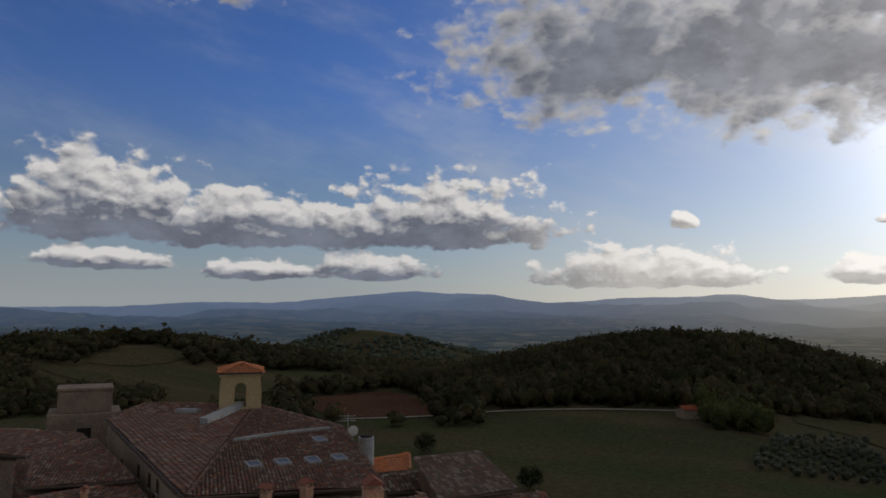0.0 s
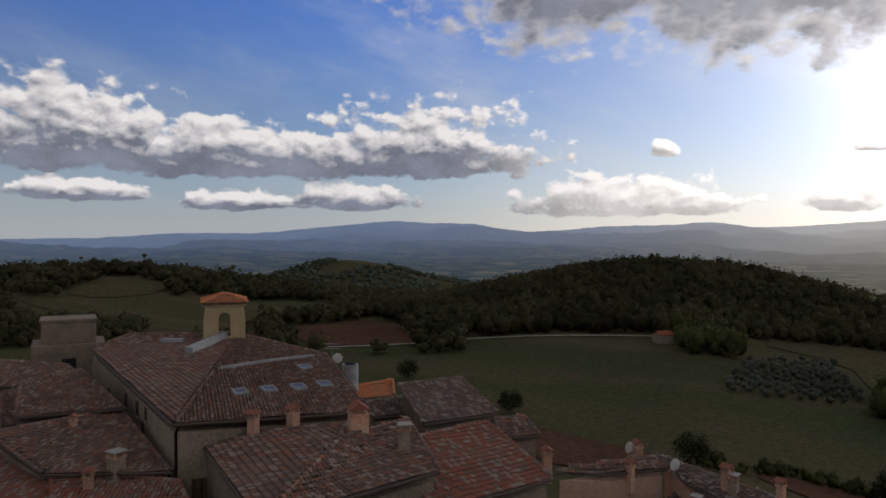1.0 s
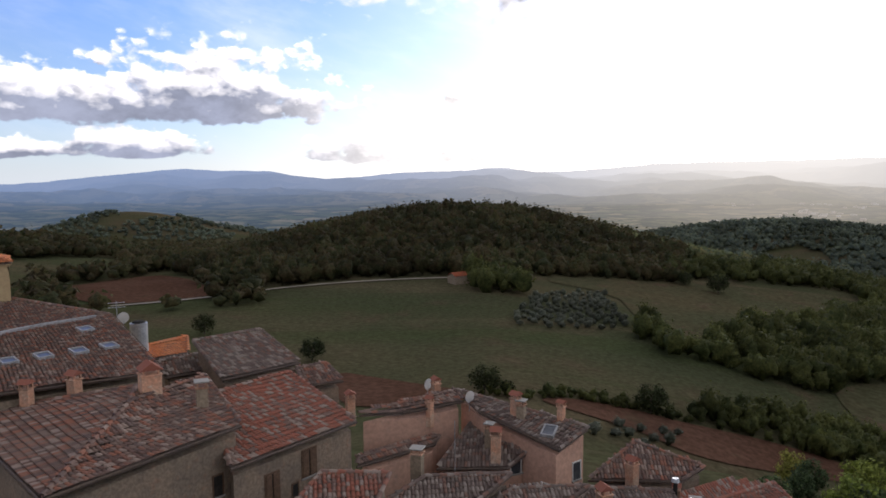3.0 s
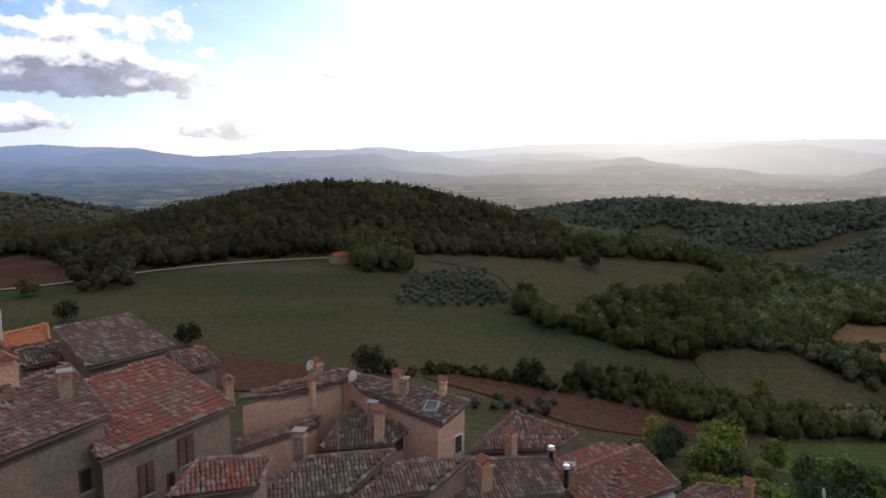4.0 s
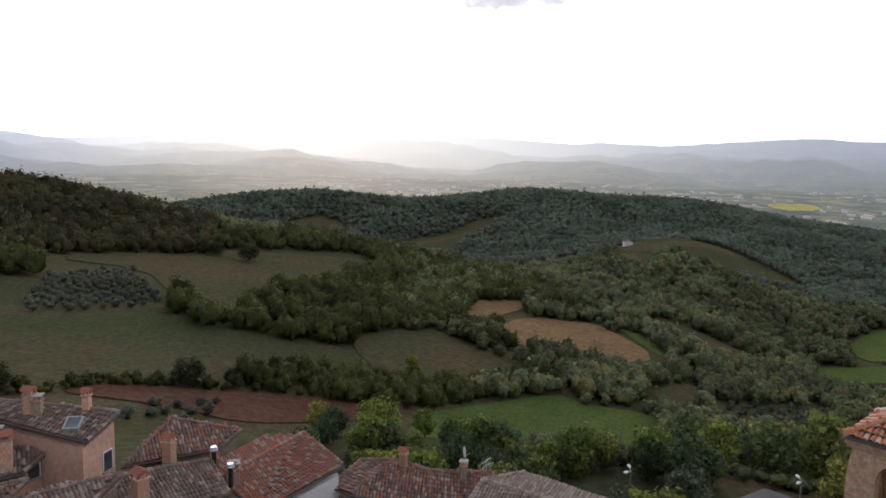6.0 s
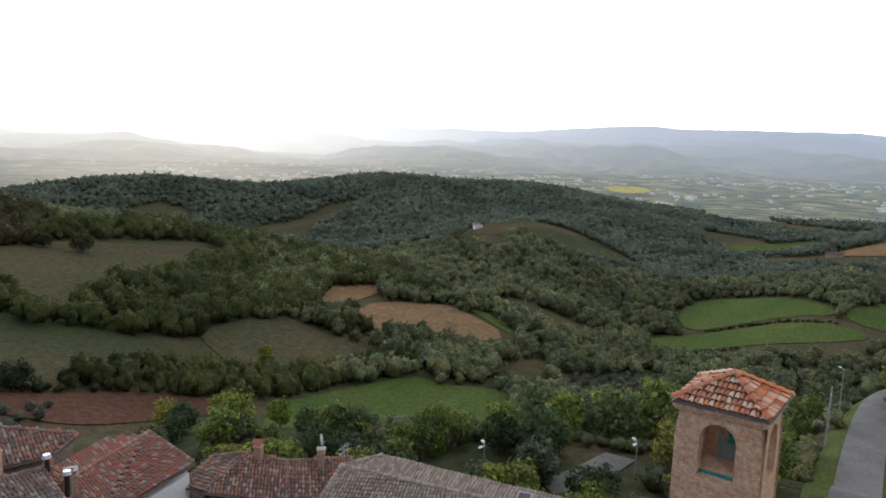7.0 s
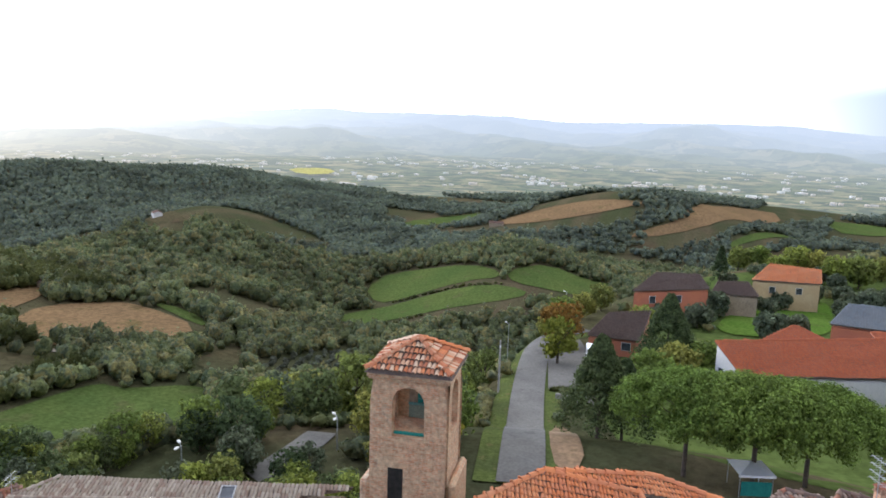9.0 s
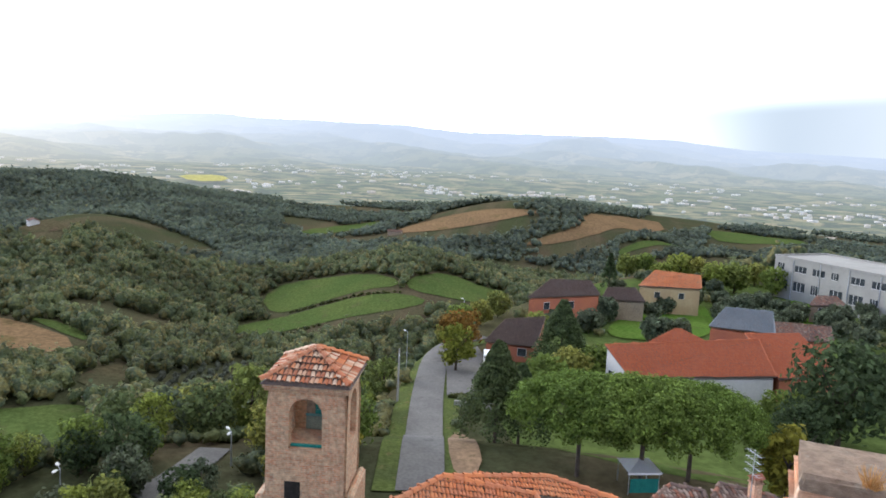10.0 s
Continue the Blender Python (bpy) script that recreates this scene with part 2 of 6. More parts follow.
STONE = surface("rubble_stone", (0.235, 0.175, 0.125), (0.18, 0.14, 0.105), (0.25, 0.15, 0.10), 0.8, 7.0, bump=0.8, dist=0.05)
BRICK = surface("old_brick", (0.46, 0.24, 0.15), (0.40, 0.27, 0.19), (0.40, 0.34, 0.26), 0.9, 9.0, objects=0.3, bump=0.6)
REDBRICK = surface("red_brick_wall", (0.42, 0.15, 0.08), (0.36, 0.13, 0.08), None, 0.3, 6.0, vary=0.12)
DARK = surface("dark_opening", (0.02, 0.018, 0.016), (0.03, 0.026, 0.022), None, 1.0, 4.0, bump=0)
WOODSHUT = surface("brown_shutter", (0.10, 0.06, 0.04), (0.13, 0.08, 0.05), None, 1.0, 8.0)
LEAD = surface("pale_flashing", (0.34, 0.335, 0.33), (0.27, 0.27, 0.265), None, 1.0, 8.0, rough=0.7)
ROOF_BOARD = surface("old_roof_board", (0.15, 0.112, 0.092), (0.12, 0.09, 0.075), None, 1.0, 8.0)
METAL = surface("galvanised_metal", (0.45, 0.46, 0.47), (0.36, 0.37, 0.38), None, 2.0, 12.0, rough=0.45, metal=0.7)
COPPER = surface("dark_gutter", (0.08, 0.06, 0.05), (0.10, 0.07, 0.05), None, 1.0, 8.0, rough=0.6)
TILE_PLAIN = tile_material("plain_red_tile", [(0.34, 0.095, 0.045), (0.38, 0.11, 0.05), (0.32, 0.09, 0.045), (0.40, 0.12, 0.06)], (0.33, 0.12, 0.07))
TILE_LICHEN = tile_material("lichen_tile", [(0.25, 0.20, 0.155), (0.205, 0.16, 0.125), (0.29, 0.24, 0.19), (0.19, 0.13, 0.10), (0.24, 0.165, 0.115)], (0.27, 0.235, 0.185))
TILE_BROWN = tile_material("brown_tile", [(0.075, 0.05, 0.042), (0.09, 0.06, 0.05), (0.10, 0.07, 0.06), (0.08, 0.055, 0.05)], (0.10, 0.085, 0.075))
SLATE = surface("blue_grey_sheet", (0.12, 0.14, 0.16), (0.15, 0.165, 0.18), None, 0.4, 5.0, 0.5, metal=0.3)


from mathutils.geometry import delaunay_2d_cdt


# ---- mesh shorthand ----
def mesh_object(name, verts, faces, mat, parent=None, smooth=False):
    me = bpy.data.meshes.new(name)
    if isinstance(faces, np.ndarray):
        k = faces.shape[1]
        me.vertices.add(len(verts))
        me.vertices.foreach_set("co", np.asarray(verts, np.float32).ravel())
        me.loops.add(faces.size)
        me.loops.foreach_set("vertex_index", faces.astype(np.int32).ravel())
        me.polygons.add(len(faces))
        me.polygons.foreach_set("loop_start", np.arange(0, faces.size, k, dtype=np.int32))
        me.update(calc_edges=True)
    else:
        me.from_pydata([tuple(v) for v in verts], [], faces)
    me.materials.append(mat)
    if smooth:
        me.polygons.foreach_set("use_smooth", [True] * len(me.polygons))
    ob = new(name, me)
    if parent:
        ob.parent = parent
    return ob


def part(name, bm, mat, parent, label=""):
    me = bpy.data.meshes.new(name)
    bm.to_mesh(me)
    bm.free()
    me.materials.append(mat)
    ob = new(name, me)
    ob.parent = parent
    return tagged(ob, label)


def empty(name, at, label, category, group="", kind=""):
    ob = new(name)
    ob.location = at
    return tagged(ob, label, category, group, kind)


def box(bm, x0, y0, z0, x1, y1, z1, bevel=0.0):
    got = bmesh.ops.create_cube(bm, size=1.0, matrix=Matrix.Translation(((x0 + x1) / 2, (y0 + y1) / 2, (z0 + z1) / 2)) @ Matrix.Diagonal((x1 - x0, y1 - y0, z1 - z0, 1)))
    if bevel:
        edges = list({e for v in got["verts"] for e in v.link_edges})
        bmesh.ops.bevel(bm, geom=edges, offset=bevel, segments=1, affect="EDGES")
    return bm


def rod(bm, a, b, r0, r1=None, n=8):
    a, b = Vector(a), Vector(b)
    m = Matrix.Translation((a + b) / 2) @ (b - a).to_track_quat("Z", "Y").to_matrix().to_4x4()
    bmesh.ops.create_cone(bm, cap_ends=True, segments=n, radius1=r0, radius2=r0 if r1 is None else r1, depth=(b - a).length, matrix=m)
    return bm


def sstep(a, b, v):
    u = np.clip((v - a) / (b - a), 0, 1)
    return u * u * (3 - 2 * u)


def bump(x, y, az, r, along, across, turn=0.0):
    """A smooth hill, 1 at its top: where it stands, seen from the tower, and its two half widths."""
    a, b = math.radians(az), math.radians(az + turn)
    u, v = x - r * math.sin(a), y - r * math.cos(a)
    p, q = u * math.sin(b) + v * math.cos(b), u * math.cos(b) - v * math.sin(b)
    return np.exp(-(p / along) ** 2 - (q / across) ** 2)


def terrain(x, y):
    """Height of the bare ground; the tower stands at the origin."""
    x, y = np.asarray(x, float), np.asarray(y, float)
    r = np.hypot(x, y) + 1e-6
    az = np.degrees(np.arctan2(x, y))
    az = np.where(az < -120, az + 360, az)
    valley = 4 - 38 * sstep(18, 68, az) - 18 * sstep(66, 92, az)
    valley = np.where(az > 150, valley + 40 * sstep(150, 220, az), valley)
    valley = valley - 40 * sstep(480, 860, r) * (1 - sstep(45, 75, az))
    reach = 150 + 40 * sstep(-10, -35, az)
    fall = 1 - sstep(68, reach + 15, r)
    z = valley + (30 - valley) * fall
    # ridge that carries the newer houses
    side = sstep(-70, 2, -(y + 0.2 * (x - 60))) * sstep(0, 40, x)
    top = valley + (29 - 0.03 * r - valley) * (1 - sstep(0, 170, r - 120 - 7 * np.clip(az - 97, -5, 25)))
    z = np.maximum(z, valley + (top - valley) * side)
    # wooded hill and its shoulders
    z = z + 31.4 * bump(x, y, 15.5, 620, 150, 150) + 10.1 * bump(x, y, 26, 660, 120, 110) - 1.9 * bump(x, y, 6, 600, 110, 70)
    z = z + 9.2 * bump(x, y, 40, 640, 130, 130)
    z = z - 0.6 * bump(x, y, 36, 620, 110, 60) - 1.0 * bump(x, y, 47, 640, 110, 70) - 11.7 * bump(x, y, -2, 600, 100, 50)
    # ridge beyond the church
    z = z + 37.4 * bump(x, y, -26, 640, 110, 160) + 16.6 * bump(x, y, -8, 720, 110, 120)
    # low green hills between, wooded ridge on the far side of the valley
    z = z + 49.4 * bump(x, y, -6, 1250, 160, 160) + 19.7 * bump(x, y, 6, 1400, 120, 120)
    z = z + 47.6 * bump(x, y, 42, 1050, 130, 170) + 49.0 * bump(x, y, 58, 1120, 170, 190) + 24.1 * bump(x, y, 72, 1200, 160, 200)
    z = z + 24.3 * bump(x, y, 71, 720, 130, 60, 20) + 0.6 * bump(x, y, 62, 760, 90, 120)
    z = z + 20.1 * bump(x, y, 94, 560, 110, 60) + 42.5 * bump(x, y, 104, 900, 190, 150) - 4.0 * bump(x, y, 88, 900, 90, 60)
    z = z - 20.8 * bump(x, y, 80, 480, 150, 60)
    # the plain far below, rising again to the hills at the sky
    plain = -64 + 16 * sstep(1700, 3000, r)
    z = z + (plain - z) * sstep(1150, 1750, r)
    z = z + 24.0 * bump(x, y, 106, 1200, 170, 240)
    # spurs and gullies of the wooded valley
    fold = np.sin(x / 74 + 1.3 * np.sin(y / 150)) * np.sin(y / 92 + 0.8 + 0.9 * np.sin(x / 170))
    z = z + 7.0 * fold * sstep(520, 640, r) * (1 - sstep(960, 1080, r)) * sstep(48, 58, az)
    z = z + 2.2 * np.sin(x / 61 + 1) * np.sin(y / 53) * sstep(120, 300, r)
    return z


# ---- ground ----
def grass_material():
    mat, t, s = material("meadow")
    co = t.node("ShaderNodeTexCoord").outputs["Object"]
    n0, n1, n2 = t.noise(co, 0.006, 4.0, 0.55), t.noise(co, 0.03, 5.0, 0.6), t.noise(co, 0.6, 5.0, 0.7)
    col = t.mix(t.ramp(n0, 0.38, 0.62), rgb(0.050, 0.055, 0.028), rgb(0.072, 0.064, 0.035))
    col = t.mix(t.m("MULTIPLY", t.ramp(n1, 0.5, 0.7), 0.7), col, rgb(0.082, 0.059, 0.037))
    # long strips left by mowing and sowing along the slope
    sp = t.node("ShaderNodeSeparateXYZ")
    t.put(sp.inputs[0], co)
    strip = t.noise(t.vec(t.m("MULTIPLY_ADD", sp.outputs[1], 0.25, t.m("MULTIPLY", sp.outputs[0], 0.12)), t.m("MULTIPLY_ADD", sp.outputs[0], 0.3, sp.outputs[1])), 0.022, 5.0, 0.6)
    col = t.mix(t.m("MULTIPLY", t.ramp(strip, 0.50, 0.62), 0.6), col, rgb(0.100, 0.078, 0.046))
    col = t.mix(t.m("MULTIPLY", t.ramp(strip, 0.46, 0.38), 0.5), col, rgb(0.046, 0.058, 0.024))
    sc = t.node("ShaderNodeVectorMath", operation="SCALE")
    t.put(sc.inputs[0], col)
    t.put(sc.inputs["Scale"], t.ramp(n2, 0.25, 0.75, 0.7, 1.3))
    t.put(s.inputs["Base Color"], sc.outputs[0])
    s.inputs["Roughness"].default_value = 1.0
    s.inputs["Specular IOR Level"].default_value = 0.0
    bump_on(t, s, n2, 0.5, 0.4)
    return mat


MEADOW = grass_material()
rings = np.concatenate([np.linspace(0.5, 40, 12), np.linspace(45, 160, 56), np.linspace(164, 400, 36), np.linspace(409, 1300, 92), np.linspace(1330, 4900, 36)])
angs = np.radians(np.concatenate([np.linspace(-50, 150, 320), np.linspace(152, 308, 50)]))
RR, AA = np.meshgrid(rings, angs, indexing="ij")
GX, GY = RR * np.sin(AA), RR * np.cos(AA)
GZ = terrain(GX, GY) - 22 * sstep(1260, 1400, RR)
na = len(angs)
i, j = np.meshgrid(np.arange(len(rings) - 1), np.arange(na), indexing="ij")
j2 = (j + 1) % na
quads = np.stack([i * na + j, i * na + j2, (i + 1) * na + j2, (i + 1) * na + j], -1).reshape(-1, 4)[:, ::-1]
ground = mesh_object("ground", np.stack([GX, GY, GZ], -1).reshape(-1, 3), quads, MEADOW, smooth=True)
tagged(ground, "rolling meadow ground of dull green grass and bare soil", "ground", kind="structure")


def ground_z(x, y):
    return float(terrain(x, y))


# ---- distance: the plain and the hills at the sky ----
def haze_glow_material(name, tone_a, tone_b, farmed=True):
    """Far land under haze painted as emission, stronger with distance and towards the sun."""
    mat, t, s = material(name)
    co = t.node("ShaderNodeTexCoord").outputs["Object"]
    sp = t.node("ShaderNodeSeparateXYZ")
    t.put(sp.inputs[0], co)
    x, y = sp.outputs[0], sp.outputs[1]
    r = t.m("SQRT", t.m("ADD", t.m("MULTIPLY", x, x), t.m("MULTIPLY", y, y)))
    a = t.m("MULTIPLY", t.m("ARCTAN2", x, y), 57.2958)
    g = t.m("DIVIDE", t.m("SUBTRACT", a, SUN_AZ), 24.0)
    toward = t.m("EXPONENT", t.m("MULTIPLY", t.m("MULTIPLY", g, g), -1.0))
    # long narrow fields, hedges and groves
    stretch = t.vec(t.m("MULTIPLY", a, 1.0), t.m("MULTIPLY", t.m("LOGARITHM", r, 2.718), 55.0))
    cell = t.node("ShaderNodeTexVoronoi", feature="F1")
    t.put(cell.inputs["Vector"], stretch)
    cell.inputs["Scale"].default_value = 0.55
    cs = t.node("ShaderNodeSeparateColor")
    t.put(cs.inputs[0], cell.outputs["Color"])
    woods = t.ramp(t.noise(stretch, 0.5, 5.0, 0.65), 0.46, 0.56)
    col = t.mix(cs.outputs[0], rgb(*tone_a), rgb(*tone_b))
    if farmed:
        col = t.mix(t.ramp(cs.outputs[1], 0.75, 0.85), col, rgb(0.30, 0.24, 0.12))
        col = t.mix(woods, col, rgb(0.035, 0.05, 0.03))
    # haze painted as glow over the plain and far hills: blue away from the sun, grey beyond it, white towards it
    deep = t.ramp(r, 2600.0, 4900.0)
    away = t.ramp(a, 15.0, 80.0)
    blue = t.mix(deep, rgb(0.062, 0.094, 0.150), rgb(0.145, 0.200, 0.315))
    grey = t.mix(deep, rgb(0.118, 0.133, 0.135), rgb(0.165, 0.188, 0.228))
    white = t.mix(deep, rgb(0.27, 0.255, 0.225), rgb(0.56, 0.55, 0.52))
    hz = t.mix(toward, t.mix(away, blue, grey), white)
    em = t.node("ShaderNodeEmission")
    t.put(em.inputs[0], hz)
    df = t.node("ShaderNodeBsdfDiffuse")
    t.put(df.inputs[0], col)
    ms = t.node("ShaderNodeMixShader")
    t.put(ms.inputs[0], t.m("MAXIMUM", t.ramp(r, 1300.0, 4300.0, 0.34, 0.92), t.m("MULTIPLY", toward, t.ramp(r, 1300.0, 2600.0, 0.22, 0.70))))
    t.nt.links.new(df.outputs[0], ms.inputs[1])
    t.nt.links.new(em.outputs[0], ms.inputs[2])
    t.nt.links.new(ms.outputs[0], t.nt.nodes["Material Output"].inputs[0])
    return mat


HAZED_LAND = haze_glow_material("hazed_land", (0.07, 0.10, 0.04), (0.22, 0.19, 0.09))
# heading and height of the skyline, in degrees
SKYLINE = [(-60, -0.8), (-30, -0.69), (-23, -0.56), (-18.5, -0.25), (-12.5, -0.25), (-9, 0.12), (-5, 0.51), (-2.4, 0.77), (0, 0.6), (3.8, 0.58), (6, 0.15), (8, -0.04), (10.3, 0.02),
           (13.4, 0.36), (18.7, 0.53), (21.8, 0.74), (24.5, 0.34), (27.7, 0.43), (33, 0.87), (38, 1.0), (47, 1.1), (55, 1.25), (59, 1.08), (62.7, 0.9), (65, 1.05), (69.2, 0.87),
           (73.2, 1.2), (79.2, 1.65), (82, 1.45), (92, 1.46), (95, 1.3), (98, 1.08), (104, 1.2), (110, 1.26), (114, 1.15), (118, 0.69), (127, 0.5), (160, 0.3)]
LAND_R = np.concatenate([np.linspace(1280, 2000, 40), np.linspace(2030, 2990, 34), np.linspace(3010, 4900, 96)])
LAND_A = np.linspace(-60, 160, 760)
RR, AA = np.meshgrid(LAND_R, np.radians(LAND_A), indexing="ij")
DX, DY = RR * np.sin(AA), RR * np.cos(AA)
crest = np.interp(LAND_A, *np.array(SKYLINE, float).T)
crest = np.convolve(np.pad(crest, 3, mode="edge"), np.hanning(9)[1:-1] / np.hanning(9)[1:-1].sum(), "valid")
crest = crest + 0.07 * np.array([noise.fractal((q * 0.55, 4.0, 0), 0.9, 2.1, 5) for q in LAND_A])
# the plain, then folded hills that climb to the skyline
DZ = terrain(DX, DY) + 1.0 - 7 * (1 - sstep(1280, 1330, RR)) + 6 * np.sin(DX / 210 + 2 * np.sin(DY / 340)) * np.sin(DY / 260) * sstep(1500, 2600, RR)
rise = np.clip((RR - 3000) / 1880.0, 0, 1)
FOLD = np.array([[0.0 if r < 3000 else noise.fractal((a * 0.085 + 0.0009 * r, r * 0.0023, 7.0), 0.95, 2.1, 5) for a in LAND_A] for r in LAND_R])
foot = np.degrees(np.arctan2(DZ - EYE_Z, RR))
tilt = foot + (crest[None, :] - foot) * rise ** 0.9 + 1.15 * FOLD * np.sqrt(rise * (1 - rise) * 4)
tilt = np.minimum(tilt, crest[None, :] - 0.04 * (1 - rise))
DZ = np.where(RR > 3000, EYE_Z + RR * np.tan(np.radians(tilt)), DZ)
na = len(LAND_A)
i, j = np.meshgrid(np.arange(len(LAND_R) - 1), np.arange(na - 1), indexing="ij")
quads = np.stack([i * na + j, i * na + j + 1, (i + 1) * na + j + 1, (i + 1) * na + j], -1).reshape(-1, 4)[:, ::-1]
plain = mesh_object("backdrop", np.stack([DX, DY, DZ], -1).reshape(-1, 3), quads, HAZED_LAND, smooth=True)
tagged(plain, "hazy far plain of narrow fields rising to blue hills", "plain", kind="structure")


# ---- fields, lanes and street ----
PLOUGH = surface("ploughed_soil", (0.076, 0.040, 0.026), (0.090, 0.049, 0.033), (0.080, 0.056, 0.034), 0.03, 0.5, 1.0, bump=0.6, dist=0.3, spec=0.0)
STRAW = surface("stubble", (0.185, 0.118, 0.062), (0.15, 0.098, 0.052), (0.11, 0.085, 0.036), 0.02, 0.4, 1.0, bump=0.4, dist=0.2, spec=0.0)
FRESH = surface("fresh_grass", (0.060, 0.088, 0.026), (0.078, 0.102, 0.030), (0.080, 0.082, 0.034), 0.025, 0.6, 1.0, bump=0.4, dist=0.2, spec=0.0)
LAWN = surface("bright_lawn", (0.072, 0.130, 0.022), (0.09, 0.142, 0.028), (0.08, 0.10, 0.028), 0.08, 1.5, 1.0, bump=0.4, dist=0.1, spec=0.0)
FALLOW = surface("fallow_land", (0.074, 0.062, 0.034), (0.060, 0.060, 0.032), (0.090, 0.060, 0.040), 0.02, 0.4, 1.0, bump=0.4, dist=0.2, spec=0.0)
TONES = {"plough": (PLOUGH, "ploughed field of bare red brown soil"), "straw": (STRAW, "harvested field of pale stubble"),
         "green": (FRESH, "field of fresh green grass"), "lawn": (LAWN, "bright green garden lawn"), "fallow": (FALLOW, "fallow field of dull grass and soil")}
FIELDS = []


def field(kind, *outline):
    FIELDS.append((kind, list(outline)))


field("plough", (-87, 416), (-64, 426), (-35, 441), (-18, 415), (-7, 383), (-1, 361), (-8, 353), (-43, 350), (-56, 357))
field("plough", (31, 212), (40, 201), (53, 186), (62, 177), (54, 173), (40, 171), (31, 173), (27, 180))
field("plough", (76, 170), (88, 173), (103, 170), (119, 165), (141, 162), (159, 155), (170, 146), (164, 143), (134, 144), (108, 145), (100, 154), (89, 160))
field("fallow", (161, 362), (206, 373), (260, 383), (292, 369), (351, 357), (373, 336), (337, 306), (273, 277), (238, 274), (161, 231), (172, 273), (193, 327))
field("lawn", (130, -46), (152, -57), (164, -74), (171, -87), (148, -77), (133, -69))
field("lawn", (183, -115), (173, -124), (150, -108), (151, -96))
field("fallow", (-241, 485), (-226, 536), (-188, 544), (-180, 510), (-210, 482))
field("fallow", (-273, 477), (-226, 469), (-182, 456), (-183, 442), (-228, 446))
field("straw", (308, 199), (354, 210), (377, 182), (371, 165), (344, 124), (315, 134), (287, 161), (292, 182))
field("green", (382, 169), (376, 145), (358, 125), (347, 127))
field("straw", (359, 251), (409, 238), (381, 222), (326, 214), (317, 225))
field("fallow", (214, 204), (233, 212), (271, 207), (264, 193), (268, 175), (273, 153), (260, 151), (218, 160), (191, 169), (203, 198))
field("green", (163, 141), (201, 143), (255, 133), (251, 121), (268, 96), (253, 89), (63, 30), (58, 33), (60, 40))
field("green", (505, 57), (549, 72), (579, 54), (559, 12), (519, -25), (497, -31), (502, -4), (501, 38))
field("green", (491, 37), (491, -4), (483, -34), (471, -49), (455, -24), (454, 24), (453, 76), (489, 78))
field("green", (510, -33), (539, -68), (526, -94), (531, -118), (484, -82), (483, -63), (488, -37))
field("green", (854, 78), (940, 52), (992, -41), (936, -14), (907, 24))
field("straw", (815, -34), (851, -56), (855, -128), (830, -188), (813, -209), (796, -162), (791, -113), (793, -77))
field("straw", (719, -154), (767, -240), (1000, -336), (996, -453), (765, -272), (722, -210))
field("green", (1026, -519), (959, -655), (889, -513), (908, -453))
field("green", (710, -259), (876, -438), (849, -433), (690, -259))
field("fallow", (584, 258), (755, 331), (613, 238), (593, 222))
field("fallow", (293, 111), (322, 105), (324, 96), (299, 93), (282, 97))
field("lawn", (130, -49), (149, -57), (161, -68), (170, -79), (165, -85), (139, -73), (134, -61))
GROVES = []


def grove(kind, *outline):
    GROVES.append((kind, list(outline)))


grove("hedge", (127, 174), (155, 183), (177, 173), (187, 163), (222, 157), (275, 149), (268, 137), (236, 141), (176, 146), (151, 157), (122, 165))
grove("row", (63, 175), (75, 173), (90, 177), (109, 173), (124, 167), (122, 164), (106, 169), (88, 173), (75, 170))
grove("belt", (165, 226), (229, 272), (361, 323), (390, 372), (259, 384), (263, 403), (380, 437), (667, 562), (468, 285), (415, 197), (376, 181), (389, 236), (365, 249), (300, 214), (296, 175), (285, 172), (272, 187), (275, 209), (223, 208), (200, 196), (180, 206), (160, 216))
grove("belt", (172, 273), (167, 241), (162, 222), (155, 216), (155, 250))
grove("olive", (107, 261), (143, 320), (186, 327), (160, 258), (133, 250))
grove("olive", (79, 148), (94, 157), (112, 159), (108, 149), (91, 145))
grove("olive", (303, 90), (360, 71), (383, 51), (346, 46), (286, 78))
grove("farm", (115, 353), (132, 359), (155, 354), (137, 315), (117, 331))
grove("gap", (287, 167), (309, 157), (304, 127), (269, 114), (265, 136))
grove("gap", (265, 133), (301, 139), (311, 109), (272, 105), (254, 120))
HILL_WOOD = [(-58, 453), (-30, 459), (-8, 400), (6, 359), (25, 368), (55, 373), (116, 374), (134, 370), (166, 369), (215, 372), (256, 369), (458, 631), (366, 689), (267, 733), (162, 763), (54, 778), (-54, 778)]
FARM_ROAD = [(-46, 346), (-20, 349), (3, 354), (25, 362), (54, 366), (84, 367), (118, 365)]
FARM_LANE = [(3, 354), (-1, 369), (-4, 384)]
STREET = [(59.6, -6.0), (69.3, -7.1), (85.2, -8.8), (96.7, -10.2), (110.2, -12.2), (122.3, -14.4), (126.2, -17.3), (131.4, -23.3)]
YARD = [(95.3, -12.7), (93.6, -17.4), (114.0, -21.5), (123.5, -21.4), (114.0, -14.8)]
LOWER_ROAD = [(59.4, 17.6), (61.2, 15.9), (63.7, 14.9), (66.2, 13.9), (69.6, 13.1)]
YELLOW_FIELD = [(2057, 498), (2185, 401), (1919, 327), (1841, 410)]


def inside(poly, x, y):
    """Which of the points lie in the outline."""
    x, y = np.asarray(x, float), np.asarray(y, float)
    hit = np.zeros(x.shape, bool)
    for (x0, y0), (x1, y1) in zip(poly, poly[1:] + poly[:1]):
        if y0 != y1:
            hit ^= ((y0 > y) != (y1 > y)) & (x < (x1 - x0) * (y - y0) / (y1 - y0) + x0)
    return hit


